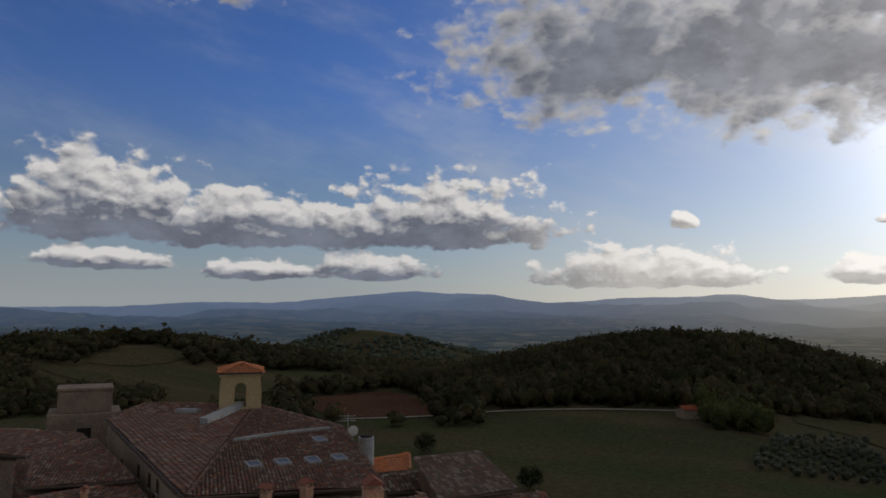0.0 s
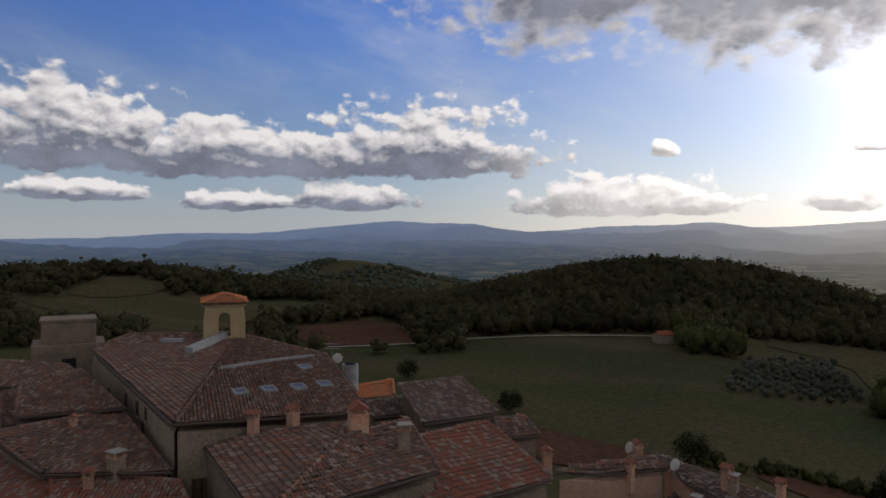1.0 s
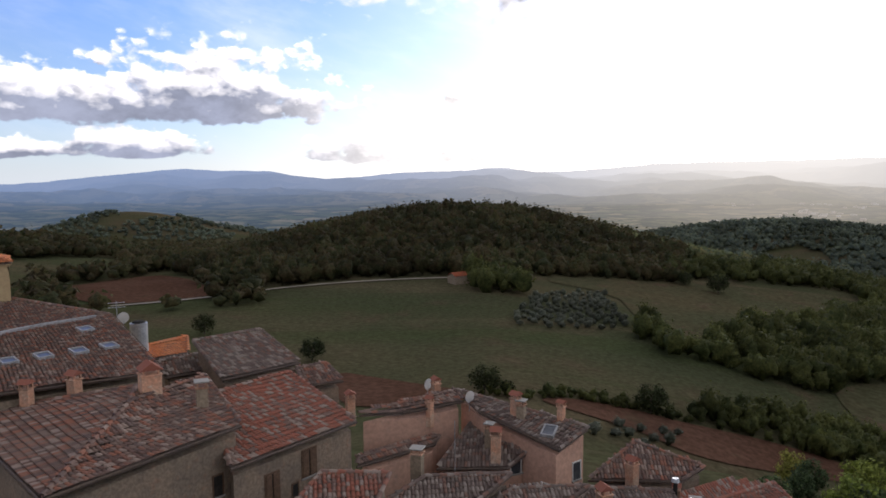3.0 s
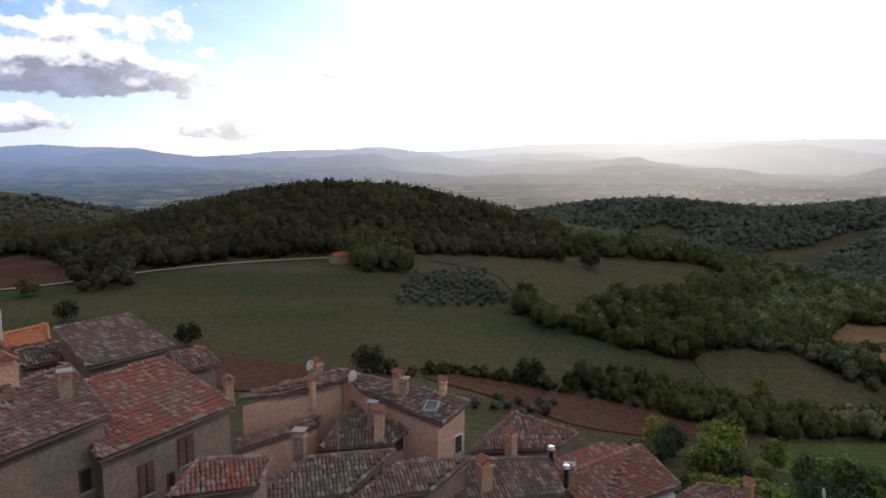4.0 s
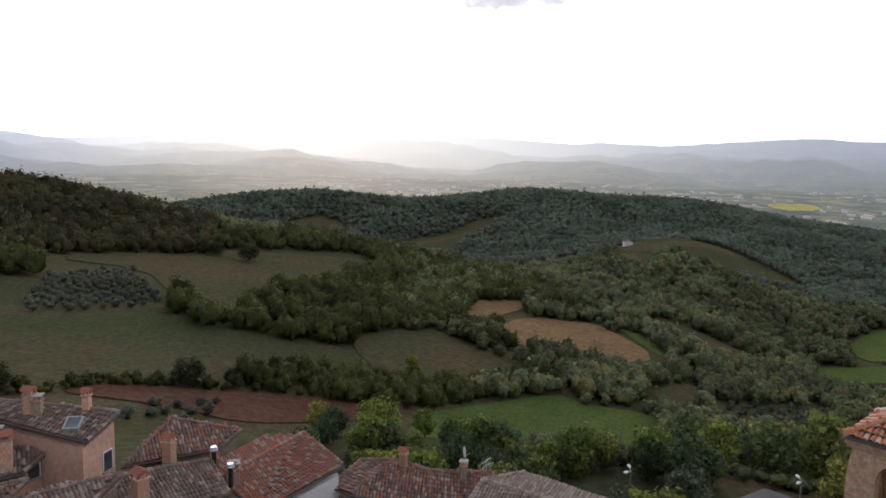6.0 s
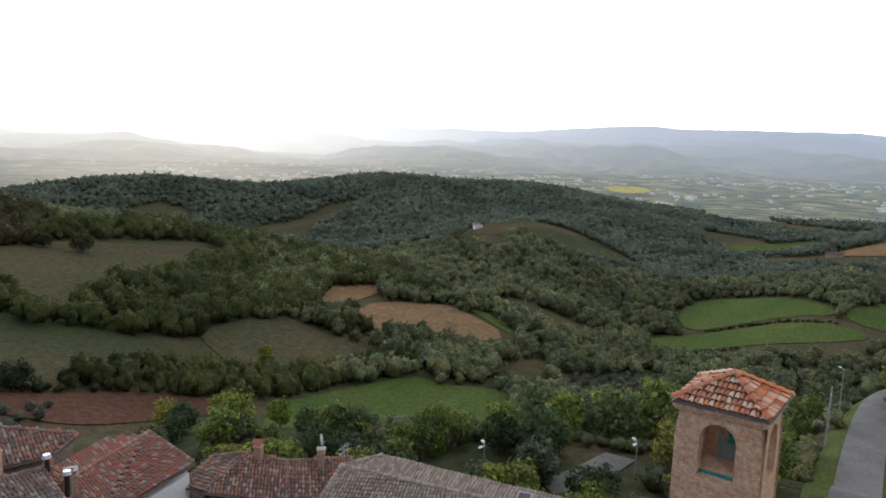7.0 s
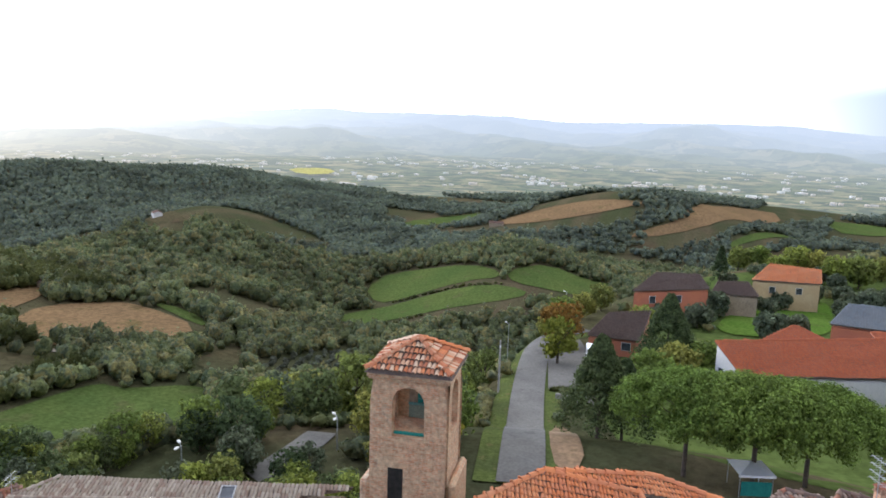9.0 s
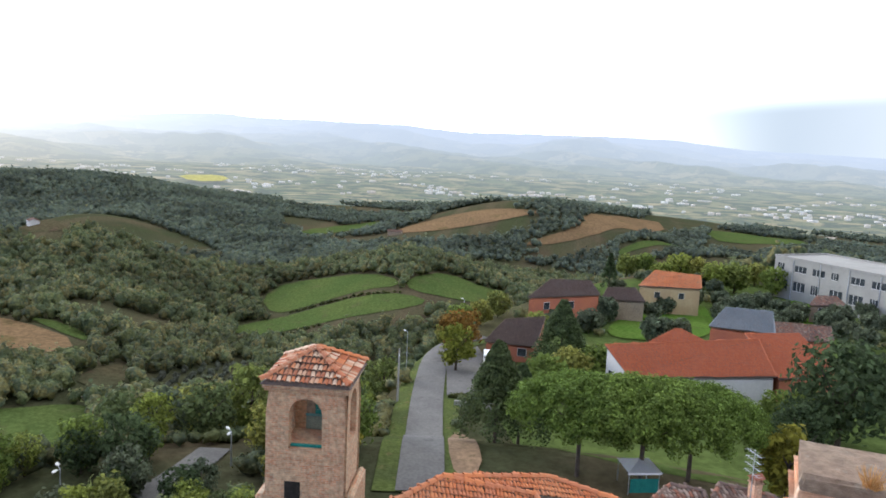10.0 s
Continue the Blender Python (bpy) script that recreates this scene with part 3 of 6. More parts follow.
def soften(poly, rounds=2):
    """Rounds an outline by cutting its corners."""
    for _ in range(rounds):
        nxt = poly[1:] + poly[:1]
        poly = [q for (a, b), (c, d) in zip(poly, nxt) for q in ((0.75 * a + 0.25 * c, 0.75 * b + 0.25 * d), (0.25 * a + 0.75 * c, 0.25 * b + 0.75 * d))]
    return poly


def drape(name, poly, mat, lift, step):
    """A thin sheet over the ground, cut along an outline."""
    p = np.array(poly)
    dense = []
    for a, b in zip(p, np.roll(p, -1, 0)):
        n = max(1, int(np.hypot(*(b - a)) / step))
        dense += [a + (b - a) * k / n for k in range(n)]
    dense = np.array(dense)
    gx, gy = np.meshgrid(np.arange(p[:, 0].min(), p[:, 0].max(), step), np.arange(p[:, 1].min(), p[:, 1].max(), step))
    gx, gy = gx.ravel(), gy.ravel()
    ok = inside([tuple(q) for q in dense], gx, gy)
    pts = np.concatenate([dense, np.stack([gx[ok], gy[ok]], -1)])
    n = len(dense)
    from_cdt = delaunay_2d_cdt([Vector(q) for q in pts], [(k, (k + 1) % n) for k in range(n)], [list(range(n))], 2, 1e-4)
    v = np.array([tuple(q) for q in from_cdt[0]])
    z = terrain(v[:, 0], v[:, 1]) + lift
    return mesh_object(name, np.column_stack([v, z]), [tuple(f) for f in from_cdt[2]], mat, smooth=True)


def ribbon(line, width, rounds=3):
    """The outline of a lane of that width along a smoothed line."""
    pts = [Vector(q) for q in line]
    for _ in range(rounds):
        mid = []
        for a, b in zip(pts, pts[1:]):
            mid += [a * 0.75 + b * 0.25, a * 0.25 + b * 0.75]
        pts = [pts[0]] + mid + [pts[-1]]
    left, right = [], []
    for k, q in enumerate(pts):
        d = (pts[min(k + 1, len(pts) - 1)] - pts[max(k - 1, 0)]).normalized()
        nrm = Vector((-d.y, d.x)) * width / 2
        left.append(tuple(q + nrm))
        right.append(tuple(q - nrm))
    return left + right[::-1]


for kind, poly in FIELDS:
    mat, label = TONES[kind]
    dist = np.hypot(*np.mean(poly, 0))
    ob = drape("ground", soften(poly, 2 if dist < 200 else 1), mat, 0.2 + dist * 0.0005, 5 if dist < 350 else 12)
    tagged(ob, label, "field", kind="structure")

green = [(rr * math.sin(radians(aa)), rr * math.cos(radians(aa))) for rr, aa in ((74, 101), (112, 103), (150, 104), (215, 108), (240, 118), (230, 131), (150, 133), (72, 133))]
tagged(drape("ground", soften(green), FRESH, 0.05, 4), "rough green grass between the newer houses", "grass", kind="structure")
RAPE = surface("yellow_crop", (0.40, 0.36, 0.13), (0.35, 0.32, 0.13), None, 0.01, 0.1, 1.0, spec=0.0)
tagged(drape("ground", soften(YELLOW_FIELD, 1), RAPE, 9.0, 30), "bright yellow crop field on the far plain", "field", kind="structure")
GRAVEL = surface("pale_gravel", (0.30, 0.26, 0.20), (0.25, 0.215, 0.17), None, 0.1, 1.5, 1.0)
ASPHALT = surface("worn_asphalt", (0.112, 0.104, 0.095), (0.145, 0.136, 0.125), (0.080, 0.073, 0.066), 0.16, 3.0, 0.95, vary=0.16)
for line, wide in ((FARM_ROAD, 2.4), (FARM_LANE, 3.0), ([(284, 170), (280, 160), (279, 152)], 3.5), ([(275, 104), (272, 90)], 3.0),
                   ([(1182, -852), (1030, -715), (886, -590)], 12)):
    tagged(drape("road", ribbon(line, wide), GRAVEL, 0.5, 4), "pale gravel farm lane", "lane", kind="structure")
VERGE = surface("rough_verge", (0.085, 0.105, 0.032), (0.066, 0.080, 0.030), (0.12, 0.10, 0.045), 0.25, 3.0, 1.0, spec=0.0)
tagged(drape("ground", ribbon(STREET, 8.4), VERGE, 0.16, 1.5), "green grass verge beside the street", "verge", kind="structure")
DIRT = surface("bare_dirt", (0.24, 0.155, 0.09), (0.19, 0.125, 0.075), (0.14, 0.105, 0.05), 0.3, 2.0, 1.0)
tagged(drape("ground", soften([(82, -11.5), (80, -13.6), (72, -13.0), (64, -12.4), (62, -9.5), (70, -9.6)], 1), DIRT, 0.2, 1.5), "bare brown dirt beside the street", "dirt", kind="structure")
tagged(drape("road", ribbon(STREET, 4.3), ASPHALT, 0.3, 1.5), "worn grey asphalt street", "street", kind="structure")
tagged(drape("pavement", YARD, ASPHALT, 0.24, 2), "asphalt parking yard beside the street", "yard", kind="structure")
lower = LOWER_ROAD
tagged(drape("road", ribbon(lower, 3.2), ASPHALT, 0.12, 1), "asphalt road below the town wall", "road", kind="structure")


# ---- woods ----
def leaf_material(name, tones, per_object=False, rough=0.85):
    mat, t, s = material(name)
    geo = t.node("ShaderNodeNewGeometry")
    co = t.node("ShaderNodeTexCoord").outputs["Object"]
    if per_object:
        rnd = t.node("ShaderNodeObjectInfo").outputs["Random"]
    else:
        # neighbouring crowns differ, leaves of one crown hardly
        spot = t.ramp(t.noise(co, 0.11, 2.0, 0.6), 0.3, 0.7)
        rnd = t.m("ADD", t.m("MULTIPLY", spot, 0.8), t.m("MULTIPLY", geo.outputs["Random Per Island"], 0.2))
    cr = t.node("ShaderNodeValToRGB")
    t.put(cr.inputs[0], rnd)
    cr.color_ramp.elements[0].color, cr.color_ramp.elements[1].color = rgb(*tones[0]), rgb(*tones[-1])
    for k, tone in enumerate(tones[1:-1]):
        cr.color_ramp.elements.new((k + 1) / (len(tones) - 1)).color = rgb(*tone)
    n1, n2 = t.noise(co, 0.9, 4.0, 0.7), t.noise(co, 0.02, 3.0, 0.5)
    g = t.m("MULTIPLY", t.ramp(n1, 0.3, 0.7, 0.6, 1.4), t.ramp(n2, 0.3, 0.7, 0.7, 1.32))
    if per_object:
        g = t.m("MULTIPLY", g, t.ramp(geo.outputs["Random Per Island"], 0.0, 1.0, 0.6, 1.4))
    sc = t.node("ShaderNodeVectorMath", operation="SCALE")
    t.put(sc.inputs[0], cr.outputs[0])
    t.put(sc.inputs["Scale"], g)
    t.put(s.inputs["Base Color"], sc.outputs[0])
    s.inputs["Roughness"].default_value = rough
    s.inputs["Specular IOR Level"].default_value = 0.15
    bump_on(t, s, n1, 0.8, 0.6)
    thin = t.node("ShaderNodeBsdfTranslucent")
    t.put(thin.inputs[0], sc.outputs[0])
    ms = t.node("ShaderNodeMixShader")
    ms.inputs[0].default_value = 0.4
    t.nt.links.new(s.outputs[0], ms.inputs[1])
    t.nt.links.new(thin.outputs[0], ms.inputs[2])
    t.nt.links.new(ms.outputs[0], t.nt.nodes["Material Output"].inputs[0])
    return mat


WOOD_LEAF = leaf_material("mixed_wood", [(0.082, 0.108, 0.060), (0.112, 0.138, 0.066), (0.165, 0.178, 0.070), (0.094, 0.118, 0.074), (0.225, 0.198, 0.076), (0.108, 0.130, 0.080)])
# tones bluer than real leaves: the haze of distance put into the colour
HAZED_LEAF = leaf_material("hazed_far_wood", [(0.084, 0.110, 0.092), (0.104, 0.130, 0.098), (0.136, 0.154, 0.092), (0.092, 0.118, 0.102), (0.180, 0.178, 0.088)])
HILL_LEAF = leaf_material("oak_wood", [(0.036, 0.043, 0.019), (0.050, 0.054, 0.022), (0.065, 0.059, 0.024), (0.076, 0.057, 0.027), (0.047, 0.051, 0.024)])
OLIVE_LEAF = leaf_material("olive_leaf", [(0.098, 0.106, 0.074), (0.115, 0.122, 0.090), (0.082, 0.096, 0.064)])
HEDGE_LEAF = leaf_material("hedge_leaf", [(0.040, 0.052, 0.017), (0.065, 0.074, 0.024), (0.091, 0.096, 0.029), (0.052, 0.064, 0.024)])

rng = np.random.default_rng(5)


def ball(rounds):
    bm = bmesh.new()
    bmesh.ops.create_icosphere(bm, subdivisions=rounds, radius=1.0)
    got = np.array([tuple(v.co) for v in bm.verts]), np.array([[v.index for v in f.verts] for f in bm.faces])
    bm.free()
    return got


def crown_shape(seed, sprays, rounds=2):
    """A far crown: a lumpy mass with a shell of small leafy sprays, as triangles."""
    g = np.random.default_rng(seed)
    ball_v, ball_f = ball(rounds)

    def lump(d):
        return np.array([1 + 0.75 * noise.fractal(Vector(v) * 1.7 + Vector((seed * 7.3, 0, 0)), 0.7, 2.2, 4) for v in d])
    core = ball_v * (0.76 * lump(ball_v) * g.uniform(0.86, 1.08, len(ball_v)))[:, None]
    d = g.normal(size=(sprays, 3))
    d /= np.linalg.norm(d, axis=1)[:, None]
    d[:, 2] = np.where(d[:, 2] < -0.4, -d[:, 2], d[:, 2])
    c = d * (0.86 * lump(d) * g.uniform(0.86, 1.14, sprays))[:, None]
    a = np.cross(d, g.normal(size=(sprays, 3)))
    a /= np.linalg.norm(a, axis=1)[:, None]
    b = np.cross(d, a) + d * g.uniform(-0.9, 0.5, sprays)[:, None]
    s = (1.25 / sprays ** 0.5) * g.uniform(0.6, 1.3, sprays)[:, None]
    v = np.stack([c - a * s, c + b * s * 0.7 - d * s * 0.3, c + a * s * 0.9, c - b * s * 0.7 - d * s * 0.3], 1).reshape(-1, 3)
    f = (np.array([[0, 1, 2], [0, 2, 3]])[None] + (len(ball_v) + np.arange(sprays) * 4)[:, None, None]).reshape(-1, 3)
    return np.concatenate([core, v]), np.concatenate([ball_f, f])


FAR_SHAPES = [crown_shape(k + 40, 12, 1) for k in range(12)]
MID_SHAPES = [crown_shape(k, 34) for k in range(10)]
NEAR_SHAPES = [crown_shape(k + 20, 90) for k in range(8)]


def scatter(region, spacing, keep, jitter=0.45):
    """Points on an uneven lattice over a box, where keep(x, y) holds."""
    x0, y0, x1, y1 = region
    gx, gy = np.meshgrid(np.arange(x0, x1, spacing), np.arange(y0, y1, spacing))
    gx = (gx + rng.uniform(-jitter, jitter, gx.shape) * spacing).ravel()
    gy = (gy + rng.uniform(-jitter, jitter, gy.shape) * spacing).ravel()
    ok = keep(gx, gy)
    return gx[ok], gy[ok]


def wood(name, x, y, radius, height, mat, label, spread=0.3, shapes=FAR_SHAPES):
    """Many far crowns in one mesh."""
    n = len(x)
    if not n:
        return None
    size = rng.uniform(1 - spread, 1 + spread, n)
    turn = rng.uniform(0, 6.283, n)
    which = rng.integers(0, len(shapes), n)
    z = terrain(x, y)
    base = np.stack([v for v, _ in shapes])[which]
    faces = shapes[0][1]
    c, s = np.cos(turn)[:, None], np.sin(turn)[:, None]
    r = (radius * size)[:, None]
    h = (height * size * rng.uniform(0.8, 1.2, n))[:, None]
    vx = (base[:, :, 0] * c - base[:, :, 1] * s) * r + x[:, None]
    vy = (base[:, :, 0] * s + base[:, :, 1] * c) * r + y[:, None]
    vz = base[:, :, 2] * h * 0.5 + z[:, None] + h * 0.45
    v = np.stack([vx, vy, vz], -1).reshape(-1, 3)
    f = (faces[None] + (np.arange(n) * base.shape[1])[:, None, None]).reshape(-1, 3)
    ob = mesh_object(name, v, f, mat, smooth=True)
    return tagged(ob, label, "trees", kind="stuff")


def polar(x, y):
    return np.hypot(x, y), np.degrees(np.arctan2(x, y))


def noise2(x, y, scale):
    return np.array([noise.noise((a * scale, b * scale, 1.7)) for a, b in zip(np.ravel(x), np.ravel(y))]).reshape(np.shape(x))


def in_field(x, y):
    got = np.zeros(np.shape(x), bool)
    for _, poly in FIELDS:
        got |= inside(poly, x, y)
        if np.hypot(*np.mean(poly, 0)) > 250:
            # a strip of low scrub keeps the near edge of a far field open
            for back in (0.03, 0.06):
                got |= inside(poly, x * (1 + back), y * (1 + back))
    for kind, poly in GROVES:
        if kind == "olive":
            got |= inside(poly, x, y)
    for line in (FARM_ROAD, STREET):
        got |= inside(ribbon(line, 7), x, y)
    return got


x, y = scatter((-120, 340, 480, 800), 6.2, lambda x, y: inside(HILL_WOOD, x, y))
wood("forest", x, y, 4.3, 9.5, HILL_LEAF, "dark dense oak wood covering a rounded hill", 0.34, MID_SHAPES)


def ridge_keep(x, y):
    r, a = polar(x, y)
    return (a > -40) & (a < 3) & (r > 330) & (r < 830) & ~inside(HILL_WOOD, x, y) & ~in_field(x, y) & (noise2(x, y, 0.011) > np.where(r > 560, -0.32, -0.2))


x, y = scatter((-560, 260, 40, 830), 8.0, ridge_keep)
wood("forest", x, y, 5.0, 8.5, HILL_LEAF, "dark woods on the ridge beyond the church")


def valley_keep(x, y):
    r, a = polar(x, y)
    far_side = (a > 30) & (a < 50) & (r > 560)
    return ((a >= 50) & (a < 132) & (r > 175) | far_side) & (r < 640) & ~((a < 67) & (r < 262)) & ~((a < 71) & (r < 225)) & ~in_field(x, y) & (noise2(x, y, 0.013) > -0.62) & ~((a > 93) & (r < 300))


x, y = scatter((60, -480, 640, 640), 6.4, valley_keep)
wood("forest", x, y, 3.8, 7.6, WOOD_LEAF, "mixed green valley woods with a few ochre crowns", 0.42, MID_SHAPES)


def far_keep(x, y):
    r, a = polar(x, y)
    return (a > 28) & (a < 132) & (r >= 640) & (r < 1290) & ~in_field(x, y) & (noise2(x, y, 0.008) > np.where(a < 84, -0.42, -0.12))


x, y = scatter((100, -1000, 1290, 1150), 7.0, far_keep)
wood("forest", x, y, 4.3, 7.5, HAZED_LEAF, "distant dark woods over the far valley side")
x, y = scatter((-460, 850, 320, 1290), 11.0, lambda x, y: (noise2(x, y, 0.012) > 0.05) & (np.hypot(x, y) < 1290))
wood("forest", x, y, 4.6, 6.0, HAZED_LEAF, "scattered groves on low distant hills")

for kind, poly in GROVES:
    x0, y0 = np.min(poly, 0)
    x1, y1 = np.max(poly, 0)
    if kind == "olive":
        x, y = scatter((x0, y0, x1, y1), 5.2, lambda x, y: inside(poly, x, y), 0.22)
        wood("olive_grove", x, y, 1.7, 3.0, OLIVE_LEAF, "rows of small grey green olive trees", 0.2, NEAR_SHAPES)
    else:
        sp = {"row": 1.9, "hedge": 3.6, "belt": 6.0, "farm": 8.0, "gap": 6.0}[kind]
        x, y = scatter((x0, y0, x1, y1), sp, lambda x, y: inside(poly, x, y))
        hi = {"row": 2.6, "hedge": 6.0, "belt": 9.0, "farm": 11.0, "gap": 7.5}[kind]
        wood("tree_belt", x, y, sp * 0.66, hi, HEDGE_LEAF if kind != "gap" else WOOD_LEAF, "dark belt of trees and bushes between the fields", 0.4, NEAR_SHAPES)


# ---- single trees ----
BARK = surface("bark", (0.09, 0.07, 0.055), (0.06, 0.05, 0.04), None, 1.5, 12.0, 0.95)
GREEN_LEAF = leaf_material("green_leaf", [(0.125, 0.172, 0.040), (0.165, 0.212, 0.045), (0.220, 0.250, 0.050), (0.135, 0.165, 0.050), (0.255, 0.245, 0.056)], True)
DARK_LEAF = leaf_material("dark_leaf", [(0.062, 0.090, 0.040), (0.082, 0.114, 0.048), (0.108, 0.136, 0.052)], True)
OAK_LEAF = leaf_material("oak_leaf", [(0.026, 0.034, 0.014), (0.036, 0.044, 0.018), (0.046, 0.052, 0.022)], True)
GREY_LEAF = leaf_material("grey_leaf", [(0.099, 0.124, 0.075), (0.124, 0.141, 0.083)], True)
GOLD_LEAF = leaf_material("yellowing_leaf", [(0.20, 0.19, 0.03), (0.26, 0.22, 0.03), (0.16, 0.18, 0.03)], True)
RUST_LEAF = leaf_material("autumn_leaf", [(0.20, 0.12, 0.03), (0.24, 0.13, 0.03)], True)
PINE_LEAF = leaf_material("pine_needles", [(0.104, 0.161, 0.035), (0.136, 0.199, 0.041), (0.166, 0.226, 0.047)], True)


def leaves(centres, radii, per, size, seed):
    """Small bent leaf sprays round clump centres, as two triangles each."""
    g = np.random.default_rng(seed)
    n = len(centres) * per
    d = g.normal(size=(n, 3))
    d /= np.linalg.norm(d, axis=1)[:, None]
    c = np.repeat(centres, per, 0) + d * np.repeat(radii, per)[:, None] * g.uniform(0.55, 1.05, n)[:, None]
    a = np.cross(d, g.normal(size=(n, 3)))
    a /= np.linalg.norm(a, axis=1)[:, None]
    b = np.cross(d, a) + d * g.uniform(-0.5, 0.5, n)[:, None]
    s = size * g.uniform(0.6, 1.4, n)[:, None]
    v = np.stack([c - a * s, c + b * s * 0.6, c + a * s, c - b * s * 0.6 + d * s * 0.25], 1).reshape(-1, 3)
    f = (np.array([[0, 1, 2], [0, 2, 3]])[None] + (np.arange(n) * 4)[:, None, None]).reshape(-1, 3)
    return v, f


def trunk_and_limbs(bm, height, girth, crown_r, g, limbs=5, split=0.45):
    rod(bm, (0, 0, -1.0), (0, 0, height * split), girth, girth * 0.7, 8)
    for k in range(limbs):
        a = 6.283 * k / limbs + g.uniform(-0.4, 0.4)
        reach = crown_r * g.uniform(0.5, 0.8)
        rod(bm, (0, 0, height * split * g.uniform(0.7, 1.0)), (reach * math.cos(a), reach * math.sin(a), height * g.uniform(0.6, 0.85)), girth * 0.5, girth * 0.12, 6)
    return bm


def make_tree(name, height, crown_r, mat, seed, label, shape="round", clumps=48, per=24, leaf=0.37, group=""):
    g = np.random.default_rng(seed)
    top = empty(name, (0, 0, 0), label, "tree", group)
    d = g.normal(size=(clumps, 3))
    d /= np.linalg.norm(d, axis=1)[:, None]
    rad = g.uniform(0.35, 1.0, clumps) ** 0.5
    if shape == "round":
        c = d * rad[:, None] * np.array([crown_r, crown_r, height * 0.46]) * 0.82 + np.array([0, 0, height * 0.52])
        r = np.full(clumps, crown_r * 0.34)
    elif shape == "pine":
        a, q = g.uniform(0, 6.283, clumps), np.sqrt(g.uniform(0, 1, clumps))
        # a dome of needle clumps over a flat underside
        dome = 0.60 + 0.36 * np.sqrt(1 - (q * 0.985) ** 2)
        under = 0.56 + 0.05 * q
        c = np.stack([crown_r * q * np.cos(a), crown_r * q * np.sin(a), height * np.where(g.uniform(0, 1, clumps) < 0.72, dome, g.uniform(under, dome))], -1)
        r = crown_r * g.uniform(0.10, 0.16, clumps)
    else:
        q = np.sqrt(g.uniform(0.0, 1, clumps))
        a = g.uniform(0, 6.283, clumps)
        w = crown_r * (1 - q) * 0.95 + 0.25
        c = np.stack([w * np.cos(a), w * np.sin(a), height * (0.08 + 0.88 * q)], -1)
        r = 0.28 * crown_r * (1.25 - q)
    v, f = leaves(c, r, per, leaf, seed + 100)
    mesh_object("crown", v, f, mat, top)
    bm = bmesh.new()
    if shape == "round":
        trunk_and_limbs(bm, height, height * 0.028, crown_r, g)
    elif shape == "pine":
        trunk_and_limbs(bm, height, height * 0.026, crown_r, g, 9, 0.62)
    else:
        rod(bm, (0, 0, -1.0), (0, 0, height * 0.9), height * 0.02, 0.03, 8)
    part("trunk", bm, BARK, top)
    return top


def stand(ob, x, y, turn=0.0, size=1.0, z=None):
    ob.location = (x, y, ground_z(x, y) if z is None else z)
    ob.rotation_euler = (0, 0, turn)
    ob.scale = (size, size, size * 1.0)
    return ob


def plant(proto, x, y, turn, size, label=""):
    m = Matrix.LocRotScale((x, y, ground_z(x, y)), Euler((0, 0, turn)), None)
    c = copy_thing(proto, m)
    c.scale = (size, size, size)
    return tagged(c, label)
SLOPE = "trees on the slope below the town"
protos = [make_tree("tree", 9.5, 3.9, GREEN_LEAF, 1, "leafy green broadleaf tree on the slope", group=SLOPE),
          make_tree("tree", 10.5, 3.6, GREEN_LEAF, 2, "tall leafy green tree on the slope", group=SLOPE),
          make_tree("tree", 8.0, 4.0, DARK_LEAF, 3, "dark evergreen oak on the slope", group=SLOPE),
          make_tree("tree", 7.5, 3.6, GREY_LEAF, 4, "grey green bushy tree on the slope", group=SLOPE)]


def slope_keep(x, y):
    r, a = polar(x, y)
    lower_road = inside(ribbon(lower, 7), x, y)
    return (a > 42) & (a < 93) & (r > 66) & (r < 178) & ~in_field(x, y) & ~lower_road & ~((a < 68) & (r > 88)) & ~((a < 71) & (r > 116)) & ~((a > 90.5) & (r < 110))


xs, ys = scatter((40, -12, 180, 130), 6.3, slope_keep, 0.4)
first = [True] * 4
for k, (px_, py_) in enumerate(zip(xs, ys)):
    w = int(rng.choice([0, 0, 1, 1, 2, 3]))
    if np.degrees(np.arctan2(px_, py_)) < 58:
        w = int(rng.choice([2, 2, 3, 0]))
    heading = np.degrees(np.arctan2(px_, py_))
    turn, size = rng.uniform(0, 6.28), rng.uniform(0.7, 1.05) * (0.5 if heading < 72 else 0.68 if np.hypot(px_, py_) < 76 else 1.0)
    if first[w]:
        stand(protos[w], px_, py_, turn, size)
        first[w] = False
    else:
        plant(protos[w], px_, py_, turn, size)

oak = stand(make_tree("oak", 8.0, 4.6, OAK_LEAF, 11, "dark lone oak in the green field"), 65, 175)
plant(oak, 27, 228, 1.0, 0.95)
plant(oak, -6, 281, 2.0, 1.0)
plant(oak, 71, 174, 3.0, 0.5)
plant(oak, 272, 349, 1.0, 1.5)
plant(oak, 262, 366, 2.2, 1.1)
plant(oak, 111, 169, 0.4, 1.05)
gold = stand(make_tree("tree", 8.5, 3.4, GOLD_LEAF, 12, "yellow green broadleaf tree beside the street"), 107.7, -15.5, 0.0, 0.95)
plant(gold, 205, 168, 1.0, 1.0, "yellowing tree at the edge of the field")
plant(gold, 225, 150, 2.0, 0.9, "yellowing tree at the edge of the field")
plant(gold, 62, 1.5, 2.0, 0.75, "yellow green tree behind the bell tower")
rust = stand(make_tree("tree", 8.5, 3.8, RUST_LEAF, 13, "autumn orange tree at the bend of the street"), 118, -17.5, 0, 1.0)


